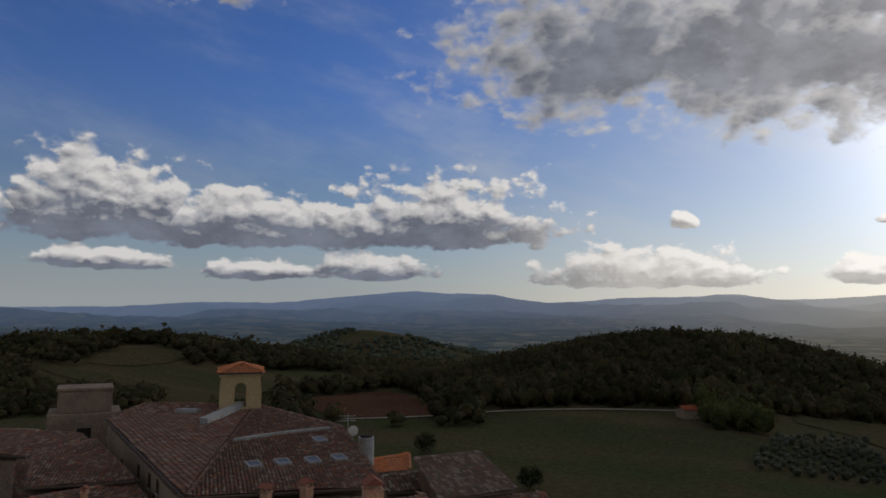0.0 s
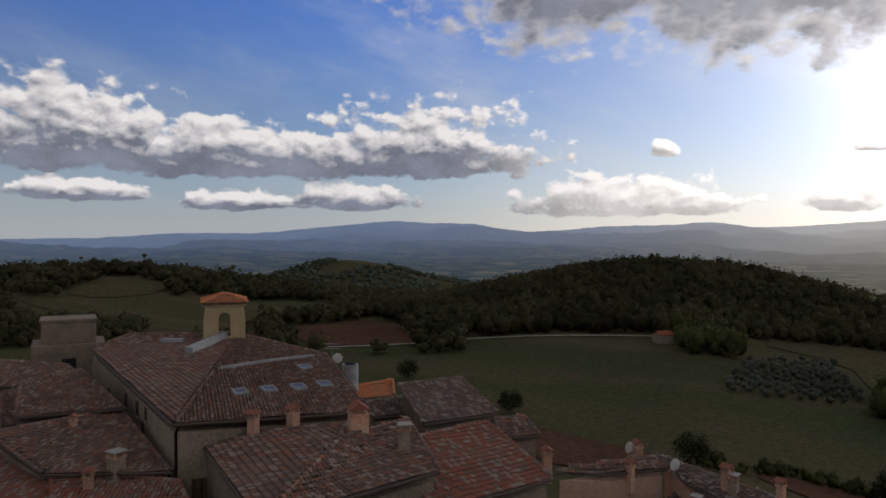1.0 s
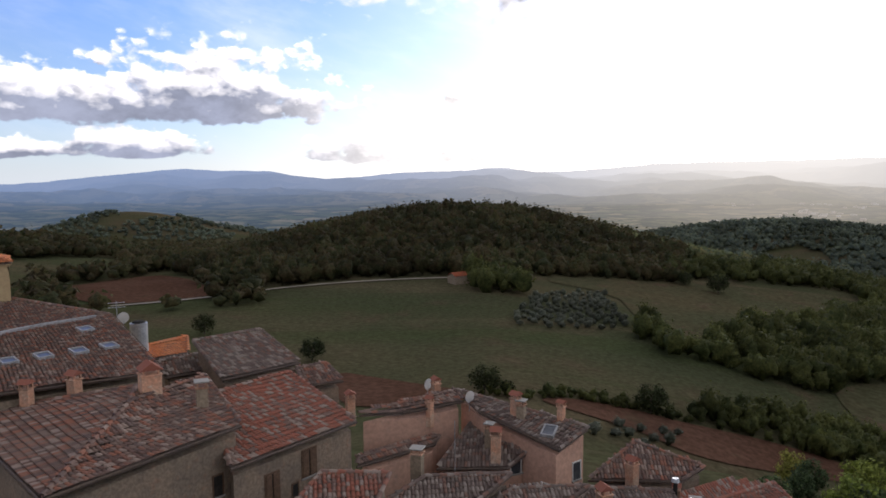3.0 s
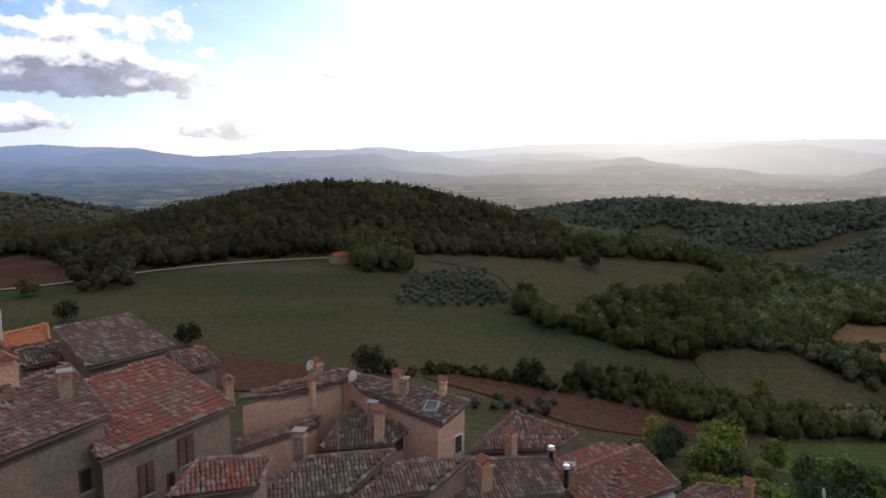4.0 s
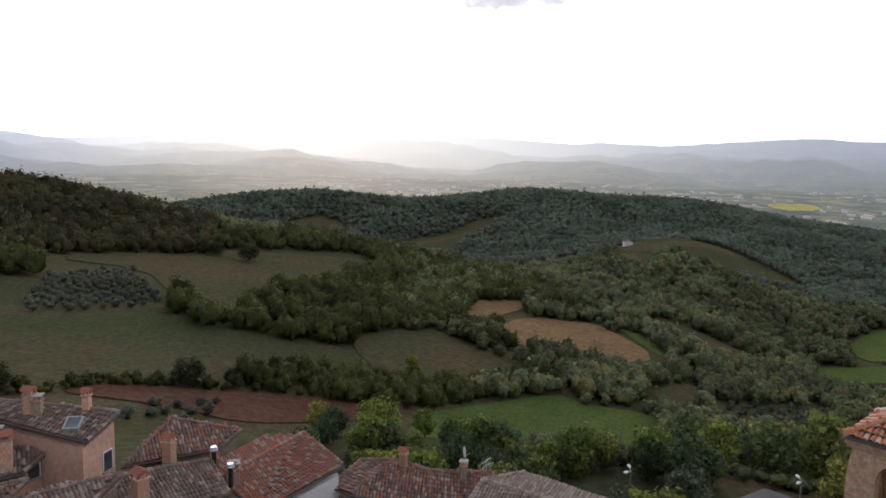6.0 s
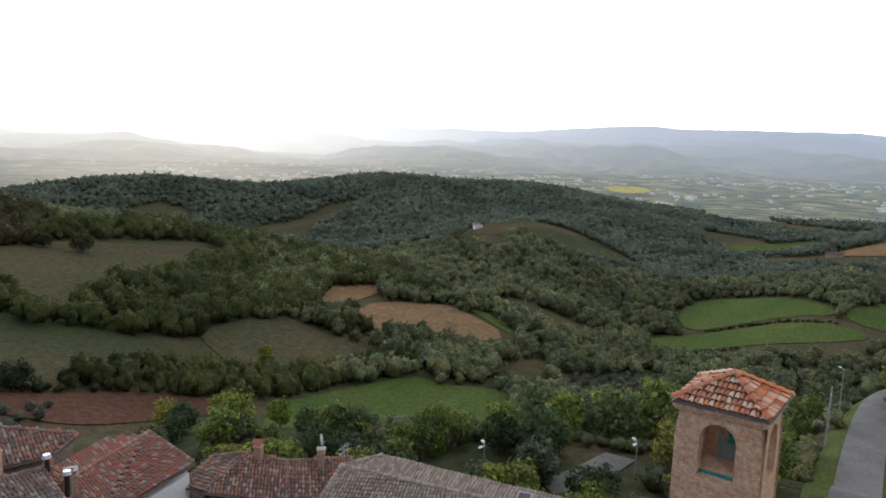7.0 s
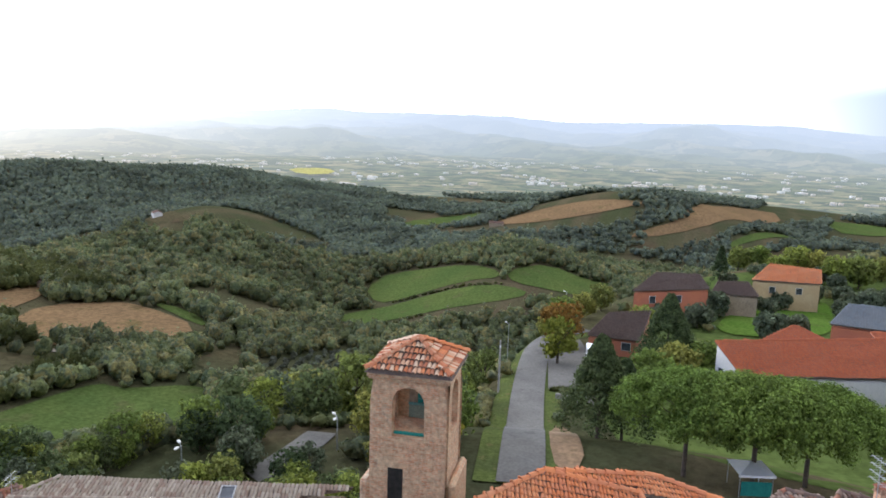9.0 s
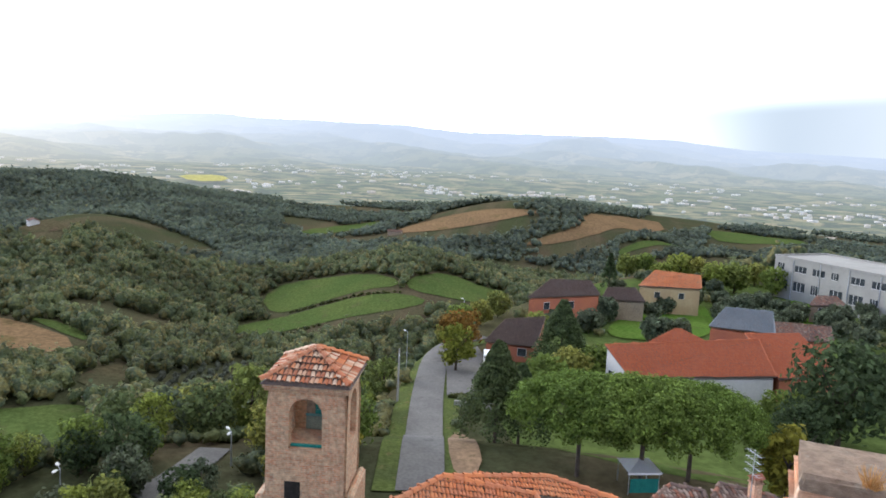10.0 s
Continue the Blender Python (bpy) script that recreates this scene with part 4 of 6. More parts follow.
# ---- roofs and houses ----
TILE_PIECE = tile_material("mixed_orange_tile", [(0.40, 0.12, 0.05), (0.52, 0.17, 0.065), (0.52, 0.30, 0.19), (0.33, 0.10, 0.05), (0.58, 0.40, 0.28), (0.46, 0.15, 0.06)], (0.42, 0.32, 0.22), True)

ORANGE_PIECE = tile_material("orange_clay_piece", [(0.50, 0.155, 0.062), (0.56, 0.19, 0.075), (0.47, 0.165, 0.08), (0.60, 0.25, 0.12)], (0.46, 0.28, 0.16), True)


def plane_height(quad, x, y):
    """Height of a roof plane over the plan points, and which of them lie under it."""
    q = np.array(quad, float)
    z, ok = np.full(x.shape, np.nan), np.zeros(x.shape, bool)
    for i, j, k in ((0, 1, 2), (0, 2, 3)):
        a, b, c = q[i], q[j], q[k]
        det = (b[1] - c[1]) * (a[0] - c[0]) + (c[0] - b[0]) * (a[1] - c[1])
        if abs(det) < 1e-6:
            continue
        u = ((b[1] - c[1]) * (x - c[0]) + (c[0] - b[0]) * (y - c[1])) / det
        v = ((c[1] - a[1]) * (x - c[0]) + (a[0] - c[0]) * (y - c[1])) / det
        w = 1 - u - v
        got = (u >= -1e-6) & (v >= -1e-6) & (w >= -1e-6) & ~ok
        z = np.where(got, u * a[2] + v * b[2] + w * c[2], z)
        ok |= got
    return z, ok


ARC = [(math.cos(a), math.sin(a)) for a in (3.05, 2.2, 1.57, 0.94, 0.09)]


def tile_field(quad, seed, col=0.22, row=0.37):
    """Half-round cover tiles laid in rows up the slope: one small barrel for each tile."""
    g = np.random.default_rng(seed)
    q = np.array(quad, float)
    e = q[1] - q[0]
    e[2] = 0
    e /= np.linalg.norm(e)
    up = np.array([-e[1], e[0], 0.0])
    if np.dot((q[2] + q[3]) / 2 - (q[0] + q[1]) / 2, up) < 0:
        up = -up
    rel = q - q[0]
    us, vs = rel @ e, rel @ up
    iu, iv = np.meshgrid(np.arange(us.min() - col, us.max() + col, col), np.arange(vs.min() + 0.004, vs.max() + row, row * 0.95))
    iu, iv = iu.ravel(), iv.ravel()
    x, y = q[0, 0] + iu * e[0] + iv * up[0], q[0, 1] + iu * e[1] + iv * up[1]
    z, ok = plane_height(quad, x, y)
    x, y, z = x[ok], y[ok], z[ok]
    n = len(x)
    if n == 0:
        return np.zeros((0, 3)), np.zeros((0, 4), int)
    x2, y2 = x + 0.02 * up[0], y + 0.02 * up[1]
    z2, ok2 = plane_height(quad, x2, y2)
    rise = np.where(ok2, (z2 - z) / 0.02, np.nan)
    rise = np.where(np.isnan(rise), np.nanmedian(rise), rise)
    sag = 0.09 * np.array([noise.noise((a * 0.35, b * 0.35, seed)) for a, b in zip(x, y)])
    sway = g.normal(0, 0.016, (n, 2))
    lift = g.uniform(0, 0.035, n)
    v = np.zeros((n, 10, 3))
    for end in (0, 1):
        rad = col * (0.50 if end == 0 else 0.40)
        d = (row * 1.04) * end
        for k, (cx, cz) in enumerate(ARC):
            s = cx * rad + sway[:, end]
            v[:, end * 5 + k, 0] = x + e[0] * s + up[0] * d
            v[:, end * 5 + k, 1] = y + e[1] * s + up[1] * d
            v[:, end * 5 + k, 2] = z + rise * d + cz * rad * 0.75 + sag + (0.05 + lift if end == 0 else 0.0)
    f = np.array([[k, k + 1, k + 6, k + 5] for k in range(4)] + [[4, 3, 1, 0]])
    return v.reshape(-1, 3), (f[None] + (np.arange(n) * 10)[:, None, None]).reshape(-1, 4)


def ridge_tiles(a, b, mat, parent, name="ridge_tiles"):
    """A line of half-round tiles over a ridge or hip."""
    a, b = np.array(a, float), np.array(b, float)
    d = b - a
    length = np.linalg.norm(d)
    d /= length
    side = np.cross(d, (0, 0, 1))
    side /= np.linalg.norm(side)
    n = max(1, int(length / 0.4))
    v, f = [], []
    for k in range(n):
        for end in (0, 1):
            p = a + d * (k + end * 1.05) * length / n
            r = 0.15 if end == 0 else 0.12
            v += [p + side * cx * r + np.array([0, 0, cz * r * 0.9 + 0.05 + (0.03 if end == 0 else 0)]) for cx, cz in ARC]
        f += [(k * 10 + q, k * 10 + q + 1, k * 10 + q + 6, k * 10 + q + 5) for q in range(4)]
    return mesh_object(name, v, np.array(f), mat, parent)


def prism(bm, quad, base, inset, drop):
    """The body of a house under one roof plane."""
    c = np.mean(np.array(quad), 0)
    top, low = [], []
    for p in quad:
        d = np.array(p[:2]) - c[:2]
        q = c[:2] + d * max(0.2, 1 - inset / max(0.3, np.linalg.norm(d)))
        z = float(plane_height(quad, np.array([q[0]]), np.array([q[1]]))[0][0])
        z = p[2] if math.isnan(z) else z
        top.append(bm.verts.new((q[0], q[1], z - drop)))
        low.append(bm.verts.new((q[0], q[1], base)))
    n = len(top)
    bm.faces.new((top[0], top[1], top[2]))
    bm.faces.new((top[0], top[2], top[3]))
    bm.faces.new(low[::-1])
    for k in range(n):
        bm.faces.new((top[k], low[k], low[(k + 1) % n], top[(k + 1) % n]))
    bmesh.ops.recalc_face_normals(bm, faces=bm.faces)
    return bm


def eave_board(bm, a, b, out):
    """A gutter along an eave."""
    a, b, out = Vector(a), Vector(b), Vector(out)
    rod(bm, a + out * 0.08 - Vector((0, 0, 0.05)), b + out * 0.08 - Vector((0, 0, 0.05)), 0.07, 0.07, 8)
    return bm


def house(kind, label, tiles, walls, planes, seed, base=26.0, pieces=0):
    c = np.mean(np.array(planes[0]), 0)
    top = empty(kind, (0, 0, 0), label, "house" if kind != "church" else "church", "old town houses")
    for k, quad in enumerate(planes):
        part("wall", prism(bmesh.new(), quad, base, 0.3, 0.55), walls, top)
        deck = [(p[0], p[1], p[2] - 0.10) for p in quad]
        low = [(p[0], p[1], p[2] - 0.18) for p in quad]
        mesh_object("roof_deck", deck + low, [(0, 1, 2), (0, 2, 3), (4, 6, 5), (4, 7, 6), (0, 4, 5, 1), (1, 5, 6, 2), (2, 6, 7, 3), (3, 7, 4, 0)], ROOF_BOARD, top)
        v, f = tile_field(quad, seed + k, 0.16, 0.30) if pieces else tile_field(quad, seed + k)
        for q in range(min(pieces, len(v) // 10)):
            mesh_object("tile", v[q * 10:q * 10 + 10], f[:5], ORANGE_PIECE, top)
        done = min(pieces, len(v) // 10)
        if len(f) > done * 5:
            tagged(mesh_object("roof_tiles", v[done * 10:], f[done * 5:] - done * 10, tiles, top), kind="stuff")
        out = Vector(quad[0]) - Vector(quad[3])
        out.z = 0
        part("gutter", eave_board(bmesh.new(), quad[0], quad[1], out.normalized()), COPPER, top)
        ridge_tiles(quad[3], quad[2], tiles, top)
        ridge_tiles(quad[1], quad[2], tiles, top, "verge_tiles")
        if k == 0:
            ridge_tiles(quad[0], quad[3], tiles, top, "verge_tiles")
    return top


HOUSES = []


def old_town(*item):
    HOUSES.append(item)


old_town("church", "tiled church roof of weathered clay over ochre walls", TILE_OLD, PLASTER, [
    [(-29.3, 64.7, 49.5), (-13.6, 39.7, 49.5), (-17.0, 67.5, 50.4), (-27.0, 67.5, 50.4)],
    [(-13.6, 39.7, 49.5), (-3.3, 43.1, 49.3), (-7.5, 56.0, 50.4), (-17.0, 67.5, 50.4)],
])
old_town("house", "stone house with hipped roof of weathered clay tiles", TILE_OLD, STONE, [
    [(-13.1, 42.2, 48.0), (-6.8, 30.0, 48.0), (-4.4, 37.5, 49.3), (-4.4, 40.1, 49.3)],
    [(-6.8, 30.0, 48.0), (0.7, 35.4, 48.3), (-1.0, 41.2, 49.3), (-4.4, 37.5, 49.3)],
])
old_town("house", "stone house whose clay roof is patched with red tiles", TILE_RED, STONE, [
    [(0.1, 33.9, 46.8), (6.8, 38.6, 46.8), (3.7, 43.5, 48.5), (-0.7, 39.9, 48.6)],
])
old_town("house", "house with grey mossy clay tile roof and ochre edge", TILE_GREY, STONE, [
    [(-0.1, 47.0, 47.5), (5.0, 49.8, 47.5), (2.6, 53.9, 49.1), (-1.9, 51.3, 49.1)],
])
old_town("shed", "small outhouse with lichen covered ochre tile roof", TILE_OLD, STONE, [
    [(4.9, 47.4, 46.5), (7.6, 47.9, 46.5), (6.8, 50.0, 47.2), (4.7, 49.2, 47.2)],
])
old_town("house", "long pink house with low tiled roof and ochre edge", TILE_OLD, PINK, [
    [(10.7, 44.2, 45.1), (15.1, 45.0, 45.2), (15.2, 46.5, 45.5), (7.9, 43.9, 45.4)],
])
old_town("house", "tall pink plaster house with pale worn tile roof", TILE_GREY, PINK, [
    [(15.7, 43.4, 44.9), (18.8, 38.1, 43.9), (21.3, 39.2, 44.6), (15.2, 46.3, 45.5)],
])
old_town("house", "pink house with broad sagging grey tile roof", TILE_GREY, PINK, [
    [(12.3, 41.7, 42.2), (16.3, 40.0, 42.4), (18.7, 40.6, 43.5), (15.9, 45.1, 43.8)],
])
old_town("terrace", "pink terrace wall with tiled coping", TILE_OLD, PINK, [
    [(7.2, 40.9, 43.3), (12.8, 43.7, 43.0), (13.3, 44.4, 43.2), (7.4, 41.5, 43.5)],
])
old_town("house", "stone house with orange and grey patched tile roof", TILE_RED, STONE, [
    [(2.7, 32.9, 44.9), (6.6, 32.4, 44.9), (7.6, 34.0, 45.5), (4.4, 35.2, 45.5)],
])
old_town("house", "stone house with grey weathered clay tile roof", TILE_GREY, STONE, [
    [(6.4, 36.1, 42.4), (11.6, 34.9, 42.4), (15.2, 36.8, 43.4), (10.5, 37.9, 43.4)],
])
old_town("house", "stone house with silvery grey weathered tile roof", TILE_GREY, STONE, [
    [(11.7, 35.0, 41.8), (16.2, 34.3, 41.8), (19.3, 35.4, 42.7), (15.1, 36.4, 42.7)],
])
old_town("house", "house with dull tile roof behind the pink house", TILE_OLD, STONE, [
    [(21.8, 40.0, 40.9), (27.2, 38.0, 40.9), (29.2, 38.4, 41.4), (25.9, 41.3, 42.4)],
])
old_town("house", "stone house with steep mossy grey tile roof", TILE_GREY, STONE, [
    [(16.8, 34.9, 40.7), (24.4, 33.2, 40.4), (25.2, 36.1, 41.3), (20.6, 37.6, 41.5)],
])
old_town("annex", "small annex with bright red tile roof", TILE_NEW, STONE, [
    [(-4.9, 56.7, 46.9), (-2.5, 58.0, 46.9), (-2.7, 60.8, 47.5), (-6.0, 58.0, 47.5)],
])
old_town("shed", "low stone outhouse with grey tile roof", TILE_GREY, STONE, [
    [(-3.7, 49.9, 47.2), (-0.3, 51.0, 47.2), (-0.5, 52.5, 47.9), (-4.1, 51.3, 47.9)],
])
old_town("house", "pale plaster house with dark red gabled tile roof", TILE_RED, WHITE, [
    [(26.4, 33.1, 38.5), (32.7, 32.4, 39.5), (33.8, 37.4, 40.1), (25.7, 35.8, 40.1)],
    [(31.1, 38.0, 40.6), (25.1, 36.8, 40.6), (25.7, 35.8, 40.1), (33.8, 37.4, 40.1)],
])
old_town("house", "small stone house with hipped clay tile roof", TILE_OLD, STONE, [
    [(32.3, 33.2, 38.0), (32.3, 31.4, 38.0), (37.1, 31.8, 38.6), (35.5, 33.5, 38.6)],
    [(32.3, 31.4, 38.0), (35.2, 27.2, 37.0), (37.8, 29.1, 38.3), (37.1, 31.8, 38.6)],
])
old_town("house", "stone house with uneven brown clay tile roof", TILE_OLD, STONE, [
    [(34.9, 27.0, 37.0), (37.1, 24.1, 37.0), (41.0, 26.1, 38.0), (37.8, 29.1, 38.3)],
])
old_town("house", "long stone house with lichen grey clay tile roof", TILE_LICHEN, STONE, [
    [(31.1, 22.9, 38.5), (35.4, 8.2, 38.5), (37.5, 10.5, 39.6), (36.7, 24.1, 39.6)],
    [(38.8, 5.6, 40.0), (38.6, 22.2, 40.0), (36.7, 24.1, 39.6), (37.5, 10.5, 39.6)],
])
old_town("house", "house with bright orange clay tile roof and rounded hips", TILE_NEW, BRICK, [
    [(24.0, 0.3, 46.6), (24.2, -8.0, 45.0), (27.2, -7.5, 46.2), (27.2, -3.7, 47.0)],
    [(27.2, -7.5, 46.2), (27.6, -12.0, 45.4), (28.4, -8.3, 46.4), (27.2, -3.7, 47.0)],
])
old_town("shed", "low shed with brown clay tile roof", TILE_OLD, STONE, [
    [(33.2, -14.2, 42.0), (33.1, -18.3, 42.0), (34.5, -18.5, 42.6), (35.3, -17.0, 42.6)],
])
old_town("shed", "low stone shed with dark brown tile roof", TILE_OLD, STONE, [
    [(33.1, -18.0, 42.0), (33.0, -22.5, 42.0), (34.3, -22.3, 42.4), (35.2, -19.7, 42.7)],
])
old_town("house", "stone house with low brown clay tile roof", TILE_OLD, STONE, [
    [(-27.7, 48.2, 47.0), (-24.6, 51.8, 47.0), (-28.8, 57.2, 48.3), (-30.0, 52.4, 48.3)],
    [(-23.5, 49.0, 47.5), (-21.7, 52.5, 47.2), (-27.1, 59.1, 47.9), (-28.8, 57.2, 48.3)],
])
old_town("house", "stone house with grey brown clay tile roof", TILE_OLD, STONE, [
    [(-25.4, 45.5, 48.4), (-19.4, 47.3, 48.5), (-26.0, 55.9, 49.3), (-28.3, 51.7, 49.3)],
])
old_town("house", "stone house with brown weathered clay tile roof", TILE_OLD, STONE, [
    [(-20.4, 39.3, 46.9), (-13.7, 39.4, 47.0), (-19.9, 48.1, 48.2), (-25.2, 42.5, 48.2)],
])
old_town("house", "stone house with worn orange red tile roof", TILE_RED, STONE, [
    [(-17.8, 35.4, 45.6), (-11.2, 36.0, 45.6), (-13.2, 39.2, 46.5), (-20.5, 40.2, 46.8)],
])
old_town("house", "old house with patched orange and brown tile roof", TILE_RED, STONE, [
    [(-23.9, 35.9, 45.4), (-18.1, 35.9, 45.5), (-22.0, 42.7, 47.0), (-27.4, 41.5, 47.0)],
])
old_town("house", "old house with faded brown tile roof near the church", TILE_OLD, STONE, [
    [(-36.5, 59.2, 47.5), (-25.4, 57.3, 47.5), (-30.0, 61.5, 48.7), (-39.0, 63.4, 48.7)],
])
for k, (kind, label, tiles, walls, planes) in enumerate(HOUSES):
    house(kind, label, tiles, walls, planes, 40 + 7 * k, pieces=150 if "rounded hips" in label else 0)


def arch_outline(w, h, n=8):
    """Half the width, the full height: an opening with a round head, from the left foot to the right."""
    pts = [(-w, 0.0), (-w, h - w)]
    pts += [(-w * math.cos(math.pi * k / n), h - w + w * math.sin(math.pi * k / n)) for k in range(1, n)]
    return pts + [(w, h - w), (w, 0.0)]


def arched_wall(bm, width, z0, z1, sill, w, h, depth, m):
    """A wall with one arched opening through it; m puts its foot's middle in place, its face towards -y."""
    o = arch_outline(w, h)
    hw = width / 2
    rings = []
    for yy in (0.0, depth):
        inner = [bm.verts.new(m @ Vector((x, yy, sill + z))) for x, z in o]
        outer = []
        for x, z in o:
            if z <= 0.001:
                outer.append(bm.verts.new(m @ Vector((math.copysign(hw, x), yy, sill))))
            elif abs(x) >= w * 0.999:
                outer.append(bm.verts.new(m @ Vector((math.copysign(hw, x), yy, sill + z))))
            else:
                s = max(abs(x) / w, 0.0)
                outer.append(bm.verts.new(m @ Vector((hw * x / w, yy, z1 if s < 0.95 else sill + z))))
        low = [bm.verts.new(m @ Vector((-hw, yy, z0))), bm.verts.new(m @ Vector((hw, yy, z0)))]
        rings.append((inner, outer, low))
    for r, (inner, outer, low) in enumerate(rings):
        faces = [(inner[k], outer[k], outer[k + 1], inner[k + 1]) for k in range(len(o) - 1)]
        faces.append((outer[0], inner[0], inner[-1], outer[-1], low[1], low[0]))
        for f in faces:
            bm.faces.new(f if r == 0 else f[::-1])
    a, b = rings[0][0], rings[1][0]
    for k in range(len(o)):
        k2 = (k + 1) % len(o)
        bm.faces.new((a[k], a[k2], b[k2], b[k]))
    bmesh.ops.recalc_face_normals(bm, faces=bm.faces)
    return bm


def campanile(name, label, centre, yaw, half, z0, z_eave, z_apex, wall, tiles, sill, aw, ah, over, detail):
    """A square bell tower: four arched walls, cornice, pyramid roof of separate tiles."""
    top = empty(name, (centre[0], centre[1], 0), label, "bell tower")
    top.rotation_euler = (0, 0, yaw)
    thick = 0.42
    for k in range(4):
        m = pose(0, 0, 0, 0, 0, 90 * k) @ Matrix.Translation((0, -half, 0))
        w = 2 * half if k % 2 == 0 else 2 * half - 2 * thick
        part("wall", arched_wall(bmesh.new(), w, z0, z_eave - 0.25, sill, aw, ah, thick, m), wall, top)
    part("cornice", box(bmesh.new(), -half - 0.13, -half - 0.13, z_eave - 0.26, half + 0.13, half + 0.13, z_eave - 0.12, 0.03), wall, top)
    part("cornice", box(bmesh.new(), -half - 0.06, -half - 0.06, z_eave - 0.36, half + 0.06, half + 0.06, z_eave - 0.262, 0.02), wall, top)
    part("floor", box(bmesh.new(), -half + thick, -half + thick, sill - 0.35, half - thick, half - thick, sill - 0.2), wall, top)
    e = half + over
    peak = (0, 0, z_apex)
    roof = new("roof")
    roof.parent = top
    corners = [(-e, -e, z_eave), (e, -e, z_eave), (e, e, z_eave), (-e, e, z_eave)]
    bm = bmesh.new()
    vs = [bm.verts.new((x, y, z - 0.08)) for x, y, z in corners] + [bm.verts.new((0, 0, z_apex - 0.08))]
    for k in range(4):
        bm.faces.new((vs[k], vs[(k + 1) % 4], vs[4]))
    bm.faces.new(vs[3::-1])
    part("roof_deck", bm, ROOF_BOARD, top)
    for k in range(4):
        quad = [corners[k], corners[(k + 1) % 4], peak, peak]
        v, f = tile_field(quad, 900 + k, 0.175, 0.31)
        if detail:
            for q in range(len(v) // 10):
                vv = v[q * 10:(q + 1) * 10]
                mesh_object("tile", vv, np.array([[j, j + 1, j + 6, j + 5] for j in range(4)]), tiles, roof)
        elif len(f):
            tagged(mesh_object("roof_tiles", v, f, tiles, top), kind="stuff")
        ridge_tiles(corners[k], peak, tiles, top, "hip_tiles")
    return top


def masonry(name):
    """Weathered brick and rubble laid in courses."""
    mat, t, s = material(name)
    co = t.node("ShaderNodeTexCoord").outputs["Object"]
    sp = t.node("ShaderNodeSeparateXYZ")
    t.put(sp.inputs[0], co)
    flat = t.vec(t.m("ADD", sp.outputs[0], sp.outputs[1]), sp.outputs[2])
    br = t.node("ShaderNodeTexBrick")
    t.put(br.inputs["Vector"], flat)
    br.inputs["Scale"].default_value = 1.0
    br.inputs["Brick Width"].default_value, br.inputs["Row Height"].default_value, br.inputs["Mortar Size"].default_value = 0.27, 0.075, 0.010
    br.inputs["Color1"].default_value, br.inputs["Color2"].default_value, br.inputs["Mortar"].default_value = rgb(0.44, 0.195, 0.10), rgb(0.46, 0.31, 0.185), rgb(0.44, 0.34, 0.235)
    n1, n2 = t.noise(co, 0.9, 5.0, 0.65), t.noise(co, 7.0, 4.0, 0.65)
    col = t.mix(t.m("MULTIPLY", t.ramp(n1, 0.45, 0.65), 0.55), br.outputs[0], rgb(0.47, 0.325, 0.20))
    col = t.mix(t.m("MULTIPLY", t.ramp(t.noise(co, 2.3, 4.0, 0.7), 0.58, 0.70), 0.75), col, rgb(0.24, 0.19, 0.14))
    sc = t.node("ShaderNodeVectorMath", operation="SCALE")
    t.put(sc.inputs[0], col)
    t.put(sc.inputs["Scale"], t.ramp(n2, 0.25, 0.75, 0.7, 1.3))
    t.put(s.inputs["Base Color"], sc.outputs[0])
    s.inputs["Roughness"].default_value = 0.95
    bump_on(t, s, t.m("ADD", t.m("MULTIPLY", br.outputs["Fac"], -0.5), n2), 0.6, 0.03)
    return mat


MASONRY = masonry("brick_and_rubble")
yaw = math.atan2(0.12 - 3.45, 26.34 - 26.68) - radians(5)
tower = campanile("bell_tower", "brick and rubble bell tower with arched openings and orange tile roof", (28.15, 1.40), yaw, 1.52, 26.0, 51.0, 51.95, MASONRY, TILE_PIECE, 48.4, 0.64, 2.0, 0.20, True)
belfry = campanile("belfry", "yellow plaster church belfry with arched openings and tiled roof", (-18.2, 66.6), radians(16), 1.78, 46.0, 53.55, 54.25, YELLOW, TILE_NEW, 50.6, 0.5, 2.1, 0.25, False)



# ---- newer houses on the ridge ----
NEWER = []


def newer(*item):
    NEWER.append(item)


newer("house", "long white building with broad red tile roof", TILE_PLAIN, WHITE, [[(91.0, -36.7, 30.5), (91.9, -58.0, 30.5), (100.6, -60.0, 33.4), (96.4, -34.9, 33.4)]])
newer("house", "red tiled wing of the long building on brick walls", TILE_PLAIN, REDBRICK, [[(91.4, -58.2, 30.4), (92.3, -67.8, 30.4), (105.3, -69.5, 33.2), (104.7, -60.1, 33.2)]])
newer("house", "hipped red tile roof of the rear wing", TILE_PLAIN, WHITE, [[(103.3, -43.4, 31.5), (103.9, -54.7, 31.5), (107.5, -50.9, 33.1), (107.4, -50.0, 33.1)]])
newer("house", "brick house with blue grey metal roof", SLATE, REDBRICK, [[(118.2, -61.1, 31.0), (113.5, -70.6, 31.0), (119.4, -73.3, 33.5), (122.3, -66.0, 33.5)]])
newer("house", "low brick house with faded pink tile roof", TILE_OLD, REDBRICK, [[(118.1, -72.9, 29.0), (116.5, -83.5, 29.0), (119.9, -85.0, 30.8), (123.4, -76.0, 30.8)]])
newer("house", "brick house with dark brown tile roof", TILE_BROWN, REDBRICK, [[(141.7, -34.4, 30.5), (146.3, -50.9, 30.5), (150.4, -49.9, 32.6), (151.2, -41.4, 32.6)]])
